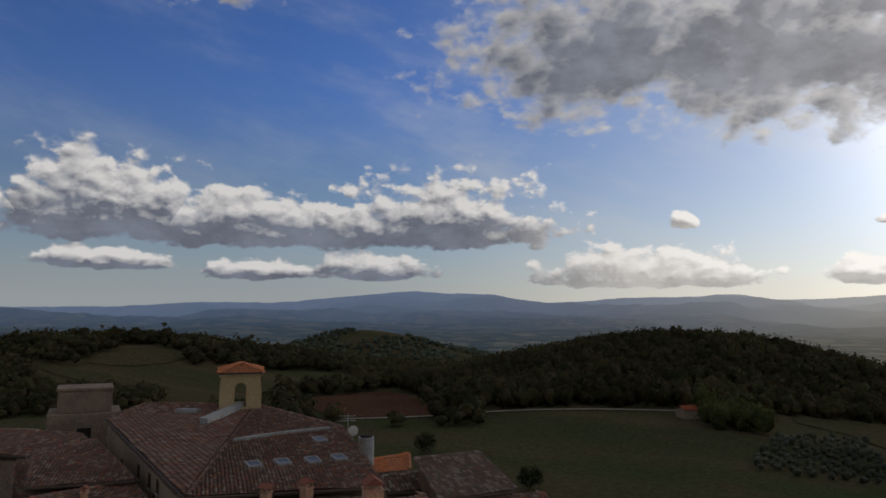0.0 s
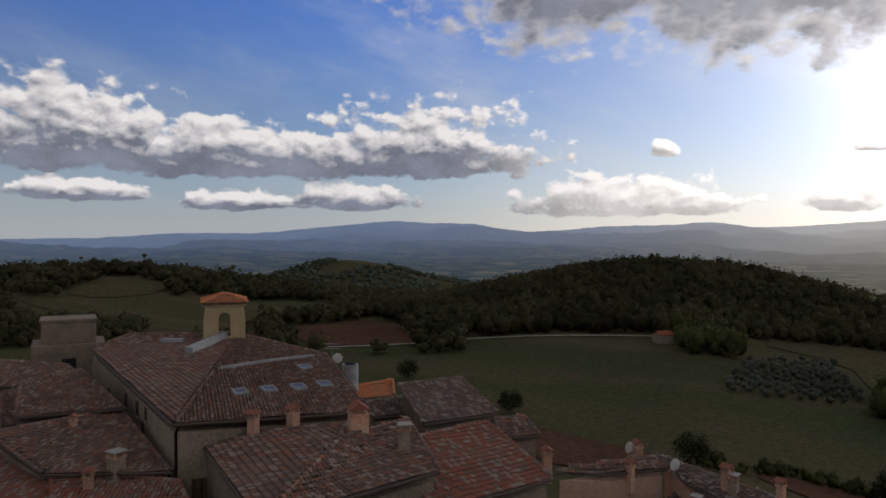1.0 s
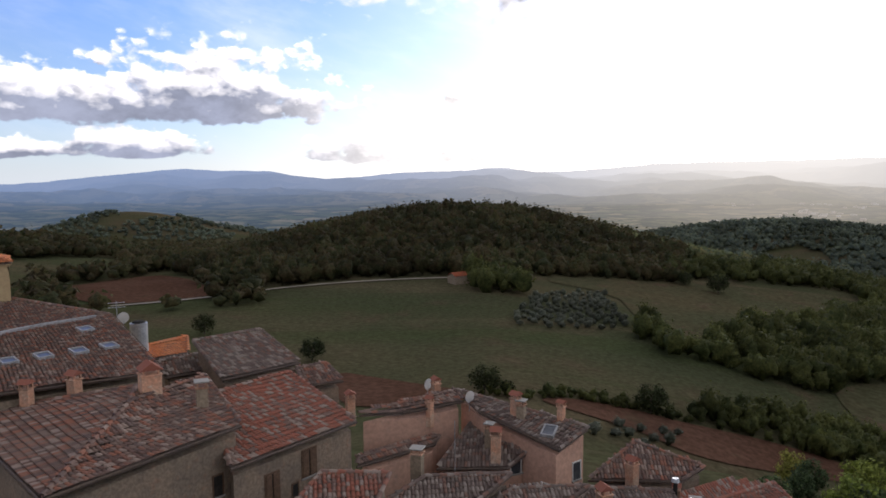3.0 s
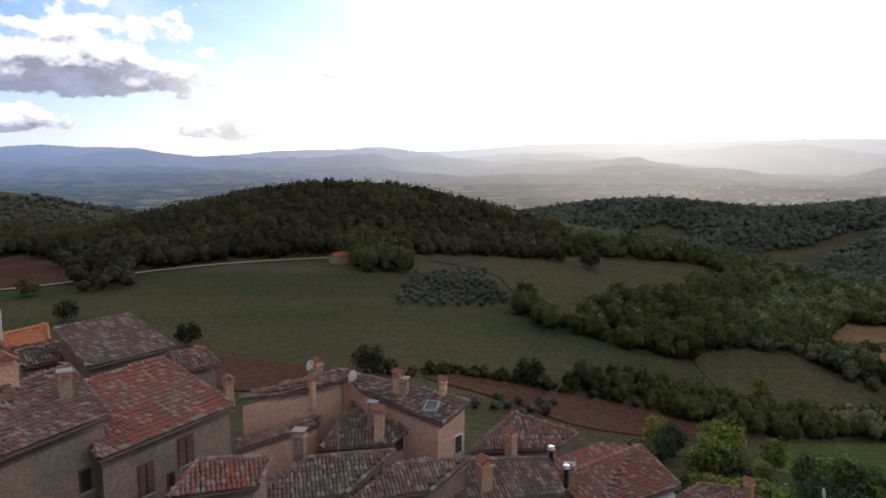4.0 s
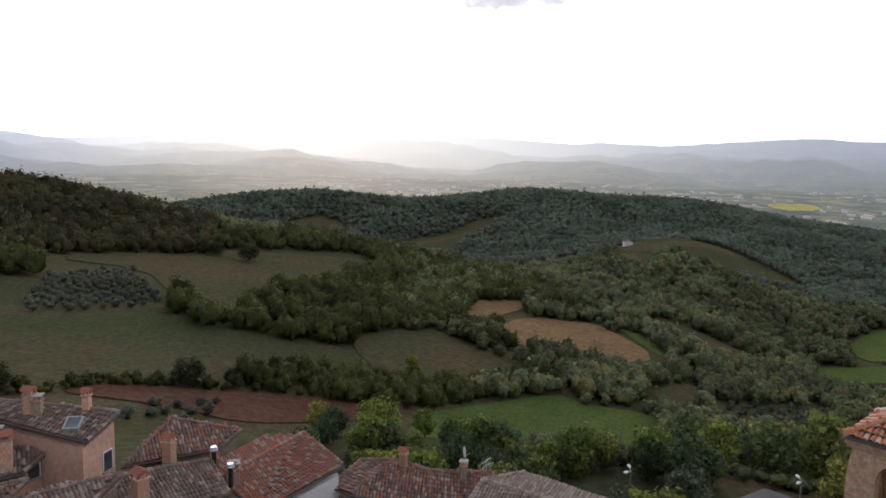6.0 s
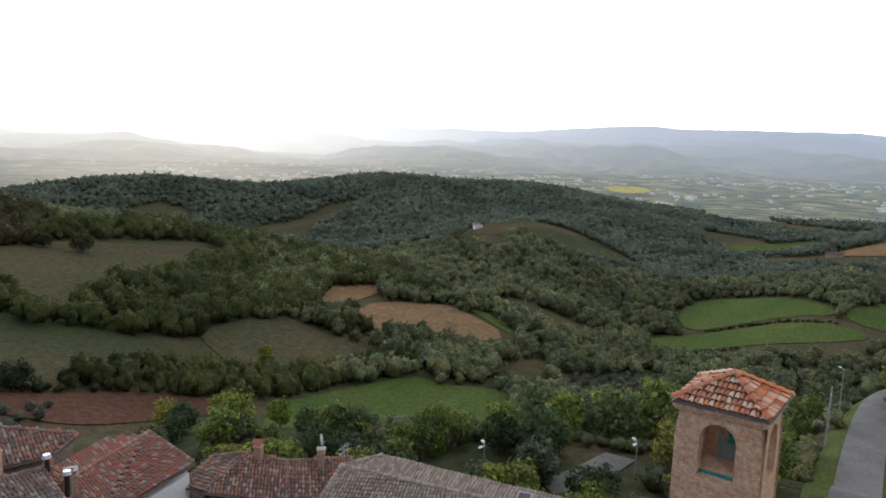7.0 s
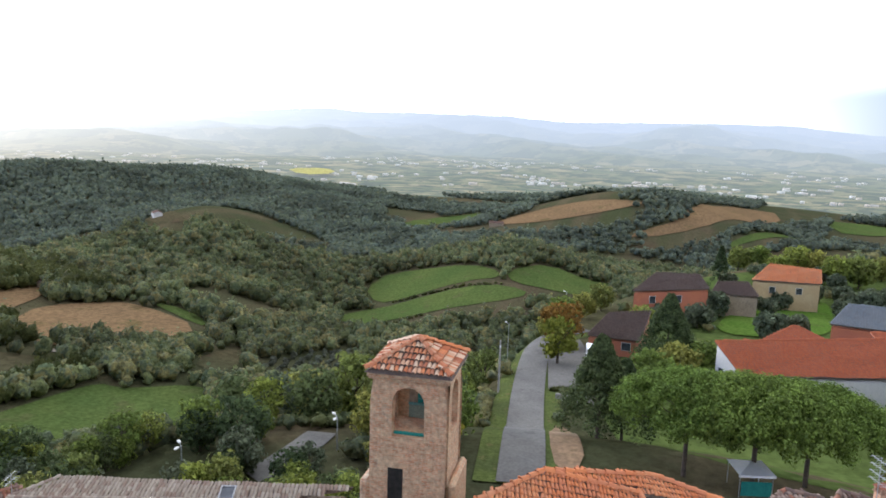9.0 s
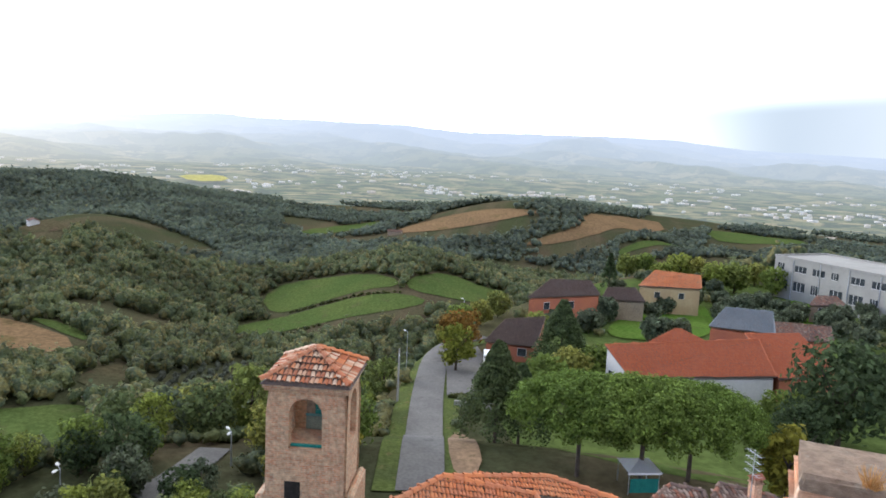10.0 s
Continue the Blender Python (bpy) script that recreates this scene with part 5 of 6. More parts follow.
newer("house", "low brick house with brown roof beside the yard", TILE_BROWN, REDBRICK, [[(115.5, -21.2, 28.5), (112.8, -29.1, 28.5), (123.5, -33.3, 30.8), (121.2, -25.7, 30.8)]])
newer("house", "low house with dark brown tile roof", TILE_BROWN, PLASTER, [[(150.1, -52.6, 29.0), (147.5, -61.4, 29.0), (154.4, -61.7, 30.6), (153.5, -54.9, 30.6)]])
newer("house", "yellow house with bright orange tile roof", TILE_NEW, YELLOW, [[(157.7, -63.7, 30.5), (155.5, -77.7, 30.5), (159.5, -79.2, 32.8), (165.8, -70.8, 32.8)]])
newer("hut", "small stone hut with tiled roof on the lawn", TILE_OLD, STONE, [[(152.6, -102.3, 28.0), (151.7, -111.0, 28.0), (155.1, -110.4, 29.5), (155.9, -106.3, 29.5)]])
for k, (kind, label, tiles, walls, planes) in enumerate(NEWER):
    top = house(kind, label, tiles, walls, planes, 400 + 7 * k, ground_z(planes[0][0][0], planes[0][0][1]) - 2.0)
    top["group"] = "newer houses on the ridge"

GLASS = surface("dark_window_glass", (0.03, 0.035, 0.04), (0.05, 0.055, 0.06), None, 0.5, 2.0, 0.15, bump=0)
CONCRETE = surface("pale_concrete", (0.30, 0.285, 0.255), (0.265, 0.25, 0.225), (0.21, 0.20, 0.185), 0.15, 2.0, vary=0.08)


def window(x, y, z, turn, w, h, shutters=True, label="window with brown wooden shutters in a stone wall"):
    """A window set into a wall whose face looks along -y before the turn."""
    top = empty("window", (x, y, z), label, "window", kind="structure")
    top.rotation_euler = (0, 0, radians(turn))
    part("pane", box(bmesh.new(), -w / 2, -0.02, -h / 2, w / 2, 0.10, h / 2), GLASS if not shutters else DARK, top)
    bm = bmesh.new()
    for x0, z0, x1, z1 in ((-w / 2 - 0.06, -h / 2, -w / 2, h / 2), (w / 2, -h / 2, w / 2 + 0.06, h / 2), (-w / 2 - 0.06, h / 2, w / 2 + 0.06, h / 2 + 0.07)):
        box(bm, x0, -0.05, z0, x1, 0.1, z1)
    part("frame", bm, WOODSHUT if shutters else WHITE, top)
    part("sill", box(bmesh.new(), -w / 2 - 0.1, -0.12, -h / 2 - 0.08, w / 2 + 0.1, 0.1, -h / 2, 0.01), CONCRETE, top)
    if shutters and w > 0.6:
        for s in (-1, 1):
            bm = bmesh.new()
            box(bm, s * w * 0.27 - w * 0.22, -0.075, -h / 2 + 0.02, s * w * 0.27 + w * 0.22, -0.035, h / 2 - 0.02, 0.008)
            for q in range(9):
                zz = -h / 2 + 0.1 + q * (h - 0.2) / 9
                box(bm, s * w * 0.27 - w * 0.17, -0.09, zz, s * w * 0.27 + w * 0.17, -0.07, zz + 0.05)
            part("shutter", bm, WOODSHUT, top)
    return top


WINDOWS = [
    (2.04, 35.46, 44.92, 35, 0.80, 1.50),
    (3.21, 36.29, 44.16, 35, 0.35, 1.00),
    (4.00, 36.85, 45.46, 35, 0.90, 1.40),
    (-12.35, 40.38, 45.53, 18, 0.90, 1.40),
    (-24.63, 57.46, 47.10, -58, 0.60, 0.90),
    (-20.94, 51.56, 48.02, -58, 0.60, 0.90),
    (-18.89, 48.27, 48.22, -58, 0.60, 0.90),
    (-17.51, 46.06, 48.39, -58, 0.50, 0.80),
    (-18.01, 46.87, 47.10, -58, 0.50, 1.20),
    (-12.09, 40.47, 45.35, 18, 0.60, 1.20),
    (-0.48, 34.80, 45.66, 36, 0.50, 1.00),
]
for x, y, z, turn, w, h in WINDOWS:
    window(x, y, z, turn, w, h)


def wall_windows(quad, i, j, fracs, z, w, h, label):
    """Windows along the wall under one edge of a roof plane."""
    c = Vector(np.mean(np.array(quad), 0)).xy
    a, b = [c + (Vector(quad[k]).xy - c) * (1 - 0.3 / (Vector(quad[k]).xy - c).length) for k in (i, j)]
    d = (b - a).normalized()
    n = Vector((d.y, -d.x))
    if n.dot(a - c) < 0:
        n = -n
    for f in fracs:
        p = a.lerp(b, f)
        window(p.x, p.y, z, math.degrees(math.atan2(n.x, -n.y)), w, h, False, label)


PINK_TALL = next(h[4][0] for h in HOUSES if h[1].startswith("tall pink"))
PINK_BROAD = next(h[4][0] for h in HOUSES if h[1].startswith("pink house with broad"))
wall_windows(PINK_TALL, 1, 2, (0.75,), 42.0, 0.7, 1.1, "small dark window in a pink wall")
wall_windows(PINK_TALL, 0, 1, (0.9,), 40.8, 0.9, 1.4, "dark window low in a pink wall")
wall_windows(PINK_BROAD, 1, 2, (0.35, 0.7), 42.2, 0.7, 0.9, "dark dormer window in a pink wall")
wall_windows(NEWER[0][4][0], 0, 3, (0.25, 0.55, 0.8), 29.3, 0.9, 1.5, "tall window in a white gable wall")
wall_windows(NEWER[5][4][0], 0, 1, (0.25, 0.6), 28.6, 1.3, 1.4, "window in a red brick wall")
wall_windows(NEWER[6][4][0], 0, 1, (0.35, 0.75), 27.2, 1.4, 1.2, "window in a red brick wall")
wall_windows(NEWER[8][4][0], 0, 1, (0.3, 0.7), 28.6, 1.2, 1.3, "window in a yellow house wall")
wall_windows(NEWER[9][4][0], 0, 1, (0.3, 0.75), 26.4, 1.0, 1.9, "dark doorway of a small stone hut")


def factory():
    top = empty("factory", (186.8, -113.7, 0), "long white two storey building with a flat roof", "building")
    top.rotation_euler = (0, 0, math.atan2(-8.9, -31.1))
    z0, z1 = ground_z(186.8, -113.7) - 3, 34.3
    part("wall", box(bmesh.new(), 0, 0.0, z0, 46, 19, z1), CONCRETE, top)
    bm = bmesh.new()
    for b in ((-0.15, -0.15, 46.15, 0.25), (-0.15, 18.75, 46.15, 19.15), (-0.15, 0.25, 0.25, 18.75), (45.75, 0.25, 46.15, 18.75)):
        box(bm, b[0], b[1], z1, b[2], b[3], z1 + 0.55)
    part("parapet", bm, CONCRETE, top)
    part("roof", box(bmesh.new(), 0.3, 0.3, z1 + 0.004, 45.7, 18.7, z1 + 0.12), CONCRETE, top)
    part("string_course", box(bmesh.new(), -0.08, -0.08, z1 - 4.3, 46.08, -0.003, z1 - 3.9), CONCRETE, top)
    for row, zz, hh in ((0, z1 - 3.2, 1.7), (1, z1 - 8.2, 2.4)):
        for k in range(8):
            w = 3.6 if (k + row) % 3 else 2.0
            x = 1.2 + k * 5.6
            pane = part("window", box(bmesh.new(), x, -0.06, zz, x + w, -0.004, zz + hh), GLASS, top)
            bm = bmesh.new()
            box(bm, x - 0.08, -0.1, zz - 0.1, x + w + 0.08, -0.06, zz)
            for q in range(1, 3):
                box(bm, x + w * q / 3 - 0.04, -0.1, zz, x + w * q / 3 + 0.04, -0.062, zz + hh)
            part("frame", bm, WHITE, pane)
    for k in range(5):
        part("downpipe", rod(bmesh.new(), (6.2 + 8.4 * k, -0.12, z0), (6.2 + 8.4 * k, -0.12, z1), 0.09), METAL, top)
    return top


factory()


# ---- roof details of the old town ----
def chimney(x, y, z, w, h=1.1, style=0):
    top = empty("chimney", (x, y, z), ["brick chimney with a small tiled cap", "plastered chimney with clay slab cap"][style], "chimney", "roof chimneys")
    top.rotation_euler = (0, 0, (x * 7 + y * 3) % 1.2)
    part("shaft", box(bmesh.new(), -w / 2, -w / 2, -0.7, w / 2, w / 2, h, 0.02), BRICK if style == 0 else PLASTER, top)
    part("collar", box(bmesh.new(), -w / 2 - 0.05, -w / 2 - 0.05, h, w / 2 + 0.05, w / 2 + 0.05, h + 0.07, 0.01), BRICK, top)
    for sx in (-1, 1):
        for sy in (-1, 1):
            part("post", box(bmesh.new(), sx * w * 0.38 - 0.05, sy * w * 0.38 - 0.05, h + 0.07, sx * w * 0.38 + 0.05, sy * w * 0.38 + 0.05, h + 0.30), BRICK, top)
    bm = bmesh.new()
    e = w / 2 + 0.08
    if style == 0:
        vs = [bm.verts.new(p) for p in ((-e, -e, h + 0.30), (e, -e, h + 0.30), (e, e, h + 0.30), (-e, e, h + 0.30), (0, -e, h + 0.30 + w * 0.42), (0, e, h + 0.30 + w * 0.42))]
        for f in ((0, 1, 2, 3), (0, 3, 5, 4), (1, 4, 5, 2), (0, 4, 1), (3, 2, 5)):
            bm.faces.new([vs[q] for q in f])
        bmesh.ops.recalc_face_normals(bm, faces=bm.faces)
        bmesh.ops.solidify(bm, geom=bm.faces[:], thickness=0.03)
    else:
        box(bm, -e, -e, h + 0.30, e, e, h + 0.38, 0.015)
    part("cap", bm, TILE_RED if style == 0 else CONCRETE, top)
    return top


CHIMNEYS = [
    (-3.6, 38.9, 49.0, 0.95), (-7.9, 44.3, 48.2, 0.55), (7.3, 43.4, 45.6, 0.5), (-7.5, 41.4, 48.6, 0.55),
    (-1.1, 37.4, 48.7, 0.55),
    (-9.6, 40.8, 48.5, 0.50),
    (17.7, 42.1, 44.9, 0.55),
    (17.9, 41.7, 44.6, 0.50),
    (20.1, 40.5, 44.7, 0.40),
    (15.8, 40.7, 43.2, 0.60),
    (15.8, 41.8, 43.3, 0.50),
    (13.7, 46.5, 45.1, 0.50),
    (12.7, 44.6, 44.5, 0.40),
    (10.6, 40.0, 42.9, 0.65),
    (20.1, 35.1, 41.2, 0.70),
    (23.8, 38.2, 41.3, 0.60),
    (-16.7, 39.7, 46.6, 0.70),
    (-21.4, 44.8, 47.4, 0.35),
    (-17.7, 38.6, 46.0, 0.50),
]
CHIMNEYS_EAST = [
    (26.2, 35.2, 39.7, 0.60),
    (26.0, 35.2, 39.7, 0.50),
    (25.6, 36.2, 40.3, 0.40),
    (39.0, 27.2, 37.9, 0.45),
    (34.1, -21.1, 42.3, 0.50),
    (36.9, 30.8, 38.4, 0.50),
]
for k, (x, y, z, w) in enumerate(CHIMNEYS + CHIMNEYS_EAST):
    chimney(x, y, z, w, 0.75 + 0.5 * w, 1 if k % 3 == 1 else 0)


def skylight(x, y, z, n):
    top = empty("skylight", (x, y, z), "small roof window with grey metal frame", "skylight", "roof windows")
    top.rotation_euler = Vector(n).to_track_quat("Z", "Y").to_euler()
    bm = bmesh.new()
    for b in ((-0.42, -0.55, 0.42, -0.45), (-0.42, 0.45, 0.42, 0.55), (-0.42, -0.45, -0.34, 0.45), (0.34, -0.45, 0.42, 0.45)):
        box(bm, b[0], b[1], -0.1, b[2], b[3], 0.22)
    part("frame", bm, LEAD, top)
    part("pane", box(bmesh.new(), -0.34, -0.45, 0.10, 0.34, 0.45, 0.17), PALE_GLASS, top)
    return top


PALE_GLASS = surface("sky_lit_glass", (0.06, 0.065, 0.075), (0.08, 0.085, 0.10), None, 0.5, 2.0, 0.35, bump=0)
for x, y, z, nx, ny, nz in (
    (-11.51, 45.55, 49.83, 0.04, -0.07, 1.00),
    (-9.91, 46.38, 49.82, 0.04, -0.07, 1.00),
    (-8.19, 47.13, 49.80, 0.04, -0.07, 1.00),
    (-6.64, 48.00, 49.79, 0.04, -0.07, 1.00),
    (37.77, 12.38, 39.75, -0.37, -0.02, 0.93),
    (18.90, 39.70, 44.40, -0.20, -0.22, 0.95),
    (-8.57, 52.01, 50.16, 0.04, -0.07, 1.00),
        ):
    skylight(x, y, z, (nx, ny, nz))


def flashing(points, w, h, label):
    """A pale kerb of mortar and lead along a roof."""
    top = empty("flashing", (0, 0, 0), label, "flashing")
    for a, b in zip(points, points[1:]):
        a, b = Vector(a), Vector(b)
        d = b - a
        bm = bmesh.new()
        m = Matrix.Translation((a + b) / 2 + Vector((0, 0, h / 2 + 0.05))) @ d.to_track_quat("X", "Z").to_matrix().to_4x4() @ Matrix.Diagonal((d.length, w, h, 1))
        bmesh.ops.create_cube(bm, size=1.0, matrix=m)
        part("strip", bm, LEAD, top)
    return top


flashing([(-14.7, 52.5, 49.9), (-11.8, 54.3, 50.1), (-8.4, 55.4, 50.3)], 0.25, 0.25, "pale flashing step across the church roof")
flashing([(-19.1, 59.4, 49.9), (-17.8, 65.6, 50.3)], 0.7, 0.55, "pale grey parapet on the church roof")
flashing([(-23.4, 65.6, 49.9), (-21.3, 64.9, 50.0)], 0.7, 0.35, "pale grey roof hatch on the church roof")


def mast(x, y, z, h, arms, label="thin television aerial on a roof"):
    top = empty("aerial", (x, y, z), label, "aerial", "roof aerials")
    part("mast", rod(bmesh.new(), (0, 0, -0.5), (0, 0, h), 0.03, 0.02, 6), METAL, top)
    for k in range(arms):
        zz = h - 0.15 - 0.35 * k
        part("boom", rod(bmesh.new(), (-0.6, 0, zz), (0.6, 0.1, zz), 0.018, 0.018, 5), METAL, top)
        for q in range(5):
            xx = -0.5 + 0.25 * q
            part("element", rod(bmesh.new(), (xx, -0.22, zz), (xx, 0.22, zz), 0.01, 0.01, 4), METAL, top)
    return top


def dish(x, y, z, turn):
    top = empty("satellite_dish", (x, y, z), "white satellite dish on a roof", "dish", "roof dishes")
    top.rotation_euler = (0, 0, turn)
    part("pole", rod(bmesh.new(), (0, 0, -0.4), (0, 0, 0.5), 0.03, 0.03, 6), METAL, top)
    bm = bmesh.new()
    prev = None
    for k in range(5):
        r = 0.40 * k / 4 + 0.001
        ring = [bm.verts.new((r * math.cos(a), -0.05 - 0.30 * (0.16 - r * r), 0.6 + r * math.sin(a))) for a in np.linspace(0, 6.283, 17)[:-1]]
        if prev:
            for q in range(16):
                bm.faces.new((prev[q], prev[(q + 1) % 16], ring[(q + 1) % 16], ring[q]))
        prev = ring
    bmesh.ops.solidify(bm, geom=bm.faces[:], thickness=0.02)
    part("reflector", bm, WHITE, top)
    part("arm", rod(bmesh.new(), (0, -0.05, 0.25), (0, -0.45, 0.5), 0.015, 0.015, 5), METAL, top)
    return top


mast(-7.2, 56.6, 49.75, 1.6, 2)
mast(12.3, 38.1, 43.0, 3.4, 0, "tall rusty aerial pole on the pink house roof")
mast(38.6, 25.1, 38.6, 1.5, 2)
mast(32.5, -19.9, 43.6, 2.2, 4)
dish(13.4, 47.5, 45.2, 0.6)
dish(-6.8, 56.6, 49.5, 0.3)
dish(15.4, 44.5, 45.0, 0.4)
dish(39.1, 27.3, 39.2, 0.9)


def stove_pipe(x, y, z, h):
    top = empty("stove_pipe", (x, y, z), "black metal stove pipe with a round cowl", "flue", "roof flues")
    part("pipe", rod(bmesh.new(), (0, 0, -0.5), (0, 0, h), 0.13, 0.13, 12), DARK, top)
    part("cowl", rod(bmesh.new(), (0, 0, h + 0.08), (0, 0, h + 0.28), 0.27, 0.2, 12), METAL, top)
    part("stay", rod(bmesh.new(), (0, 0, h), (0, 0, h + 0.1), 0.05, 0.05, 6), METAL, top)
    return top


stove_pipe(25.3, 35.9, 41.0, 0.9)
stove_pipe(25.6, 34.7, 40.4, 0.7)


def water_tank(x, y, z):
    top = empty("water_tank", (x, y, z), "grey metal water tank with dark lid", "tank")
    part("body", rod(bmesh.new(), (0, 0, -2.5), (0, 0, 1.25), 0.62, 0.62, 20), METAL, top)
    part("lid", rod(bmesh.new(), (0, 0, 1.25), (0, 0, 1.4), 0.5, 0.35, 20), DARK, top)
    return top


water_tank(-5.9, 57.7, 48.2)


def left_tower():
    """The squat brown tower beside the church."""
    top = empty("tower_house", (-34.0, 70.5, 0), "squat brown plaster tower with a stepped base", "tower")
    top.rotation_euler = (0, 0, radians(26))
    part("base", box(bmesh.new(), -3.1, -2.2, 28, 3.1, 2.6, 49.3, 0.05), STONE, top)
    part("body", box(bmesh.new(), -2.3, -1.7, 49.3, 2.3, 1.8, 51.35, 0.04), STONE, top)
    part("parapet", box(bmesh.new(), -2.4, -1.8, 51.35, 2.4, 1.9, 51.6, 0.02), STONE, top)
    part("niche", box(bmesh.new(), -0.6, -2.23, 46.6, 0.6, -2.18, 48.0), DARK, top)
    return top


left_tower()

# bell tower: net in the arch, low door, shoulders
NET = surface("teal_net", (0.015, 0.15, 0.13), (0.02, 0.19, 0.16), None, 2.0, 20.0, 0.6)
SCREEN = surface("faded_screen", (0.15, 0.19, 0.15), (0.19, 0.22, 0.17), None, 2.0, 20.0, 0.8)
TEAL_PAINT = surface("pale_teal_paint", (0.10, 0.22, 0.20), (0.13, 0.26, 0.24), None, 2.0, 20.0, 0.7)
part("net", box(bmesh.new(), -0.25, 1.02, 48.80, 0.62, 1.06, 50.2), NET, tower, "teal green safety net")
part("beam", box(bmesh.new(), -0.62, 0.92, 48.79, 0.62, 1.0, 48.87), TEAL_PAINT, tower, "pale teal painted beam")
part("screen", box(bmesh.new(), -0.62, 0.98, 48.21, 0.62, 1.01, 48.78), SCREEN, tower, "grey green screen low in the arch")
part("jamb", box(bmesh.new(), -0.62, 1.02, 48.80, -0.27, 1.08, 50.2), PLASTER, tower, "ochre plastered jamb")
part("sill_board", box(bmesh.new(), -0.63, -1.30, 48.402, 0.63, -1.15, 48.50, 0.02), NET, tower, "teal board along the sill")
for k in range(3):
    part("net_cord", rod(bmesh.new(), (-0.25, 1.0, 49.05 + 0.25 * k), (0.62, 1.0, 49.05 + 0.25 * k), 0.015, 0.015, 5), TEAL_PAINT, tower)
part("net_cord", rod(bmesh.new(), (0.2, 1.0, 48.87), (0.2, 1.0, 50.1), 0.015, 0.015, 5), TEAL_PAINT, tower)
part("door", box(bmesh.new(), -0.76, -1.55, 44.6, -0.16, -1.50, 47.1), DARK, tower, "dark low doorway")
part("shoulder", box(bmesh.new(), -1.90, -1.60, 30, -1.53, 1.2, 46.5, 0.10), MASONRY, tower)
part("shoulder", box(bmesh.new(), 1.53, -1.3, 30, 1.86, 1.4, 46.6, 0.12), MASONRY, tower)
for s in (-1, 1):
    part("string_course", box(bmesh.new(), s * 1.04 - 0.42, -1.56, 48.24, s * 1.04 + 0.42, -1.515, 48.32), MASONRY, tower)


# ---- street furniture, cars and garden things ----
def street_lamp(x, y, h, heads=1, z=None):
    z = ground_z(x, y) if z is None else z
    top = empty("street_lamp", (x, y, z), "grey metal street lamp post", "street lamp", "street lamps")
    part("post", rod(bmesh.new(), (0, 0, -0.3), (0, 0, h), 0.08, 0.05, 8), METAL, top)
    for k in range(heads):
        a = 2.4 * k + 0.6
        part("arm", rod(bmesh.new(), (0, 0, h - 0.1), (0.6 * math.cos(a), 0.6 * math.sin(a), h + 0.1), 0.03, 0.03, 6), METAL, top)
        m = pose(0.75 * math.cos(a), 0.75 * math.sin(a), h + 0.1, 0, 0, math.degrees(a))
        bm = bmesh.new()
        bmesh.ops.create_uvsphere(bm, u_segments=10, v_segments=6, radius=1.0, matrix=m @ Matrix.Diagonal((0.34, 0.16, 0.10, 1)))
        part("lamp_head", bm, WHITE, top)
    return top


street_lamp(58.7, 23.2, 3.3, 2, 29.6)
street_lamp(65.4, 10.9, 3.8, 2, 29.5)
street_lamp(111.7, -8.2, 7.0)
street_lamp(148.5, -22.5, 6.5)


def utility_pole(x, y, h):
    top = empty("utility_pole", (x, y, ground_z(x, y)), "pale weathered utility pole with cross arm", "pole")
    part("post", rod(bmesh.new(), (0, 0, -0.5), (0, 0, h), 0.16, 0.11, 10), CONCRETE, top)
    part("cross_arm", box(bmesh.new(), -0.7, -0.05, h - 0.9, 0.7, 0.05, h - 0.78), METAL, top)
    for s in (-0.6, 0.6):
        part("insulator", rod(bmesh.new(), (s, 0, h - 0.78), (s, 0, h - 0.55), 0.05, 0.03, 8), WHITE, top)
    return top


utility_pole(93.9, -5.9, 7.4)

PAINT = surface("white_car_paint", (0.75, 0.75, 0.76), (0.70, 0.70, 0.71), None, 0.5, 3.0, 0.3, bump=0)
TYRE = surface("tyre_rubber", (0.02, 0.02, 0.02), (0.03, 0.03, 0.03), None, 2.0, 9.0, 0.9)


def van(x, y, turn):
    top = empty("van", (x, y, ground_z(x, y) + 0.12), "white delivery van parked in the yard", "van")
    top.rotation_euler = (0, 0, turn)
    bm = bmesh.new()
    prof = [(-2.4, 0.35), (-2.4, 1.95), (-2.25, 2.1), (0.9, 2.1), (1.55, 1.35), (2.35, 1.1), (2.45, 0.35)]
    left = [bm.verts.new((px_, -0.92, pz)) for px_, pz in prof]
    right = [bm.verts.new((px_, 0.92, pz)) for px_, pz in prof]
    bm.faces.new(left)
    bm.faces.new(right[::-1])
    for q in range(len(prof)):
        r = (q + 1) % len(prof)
        bm.faces.new((left[q], right[q], right[r], left[r]))
    bmesh.ops.recalc_face_normals(bm, faces=bm.faces)
    bmesh.ops.bevel(bm, geom=bm.edges[:], offset=0.06, segments=2, affect="EDGES")
    part("body", bm, PAINT, top)
    part("rear_window", box(bmesh.new(), -2.43, -0.7, 1.25, -2.39, 0.7, 1.85), GLASS, top)
    part("side_window", box(bmesh.new(), 0.75, -0.94, 1.4, 1.25, 0.94, 1.85), GLASS, top)
    for wx in (-1.5, 1.6):
        for wy in (-0.85, 0.85):
            wheel = part("wheel", rod(bmesh.new(), (wx, wy - 0.11, 0.33), (wx, wy + 0.11, 0.33), 0.33, 0.33, 18), TYRE, top)
            part("hub", rod(bmesh.new(), (wx, wy - 0.12, 0.33), (wx, wy + 0.12, 0.33), 0.18, 0.18, 12), METAL, wheel)
    return top


van(110.8, -21.3, radians(172))

FABRIC = surface("white_canvas", (0.72, 0.73, 0.74), (0.66, 0.67, 0.69), None, 0.5, 3.0, 0.8, vary=0.04)


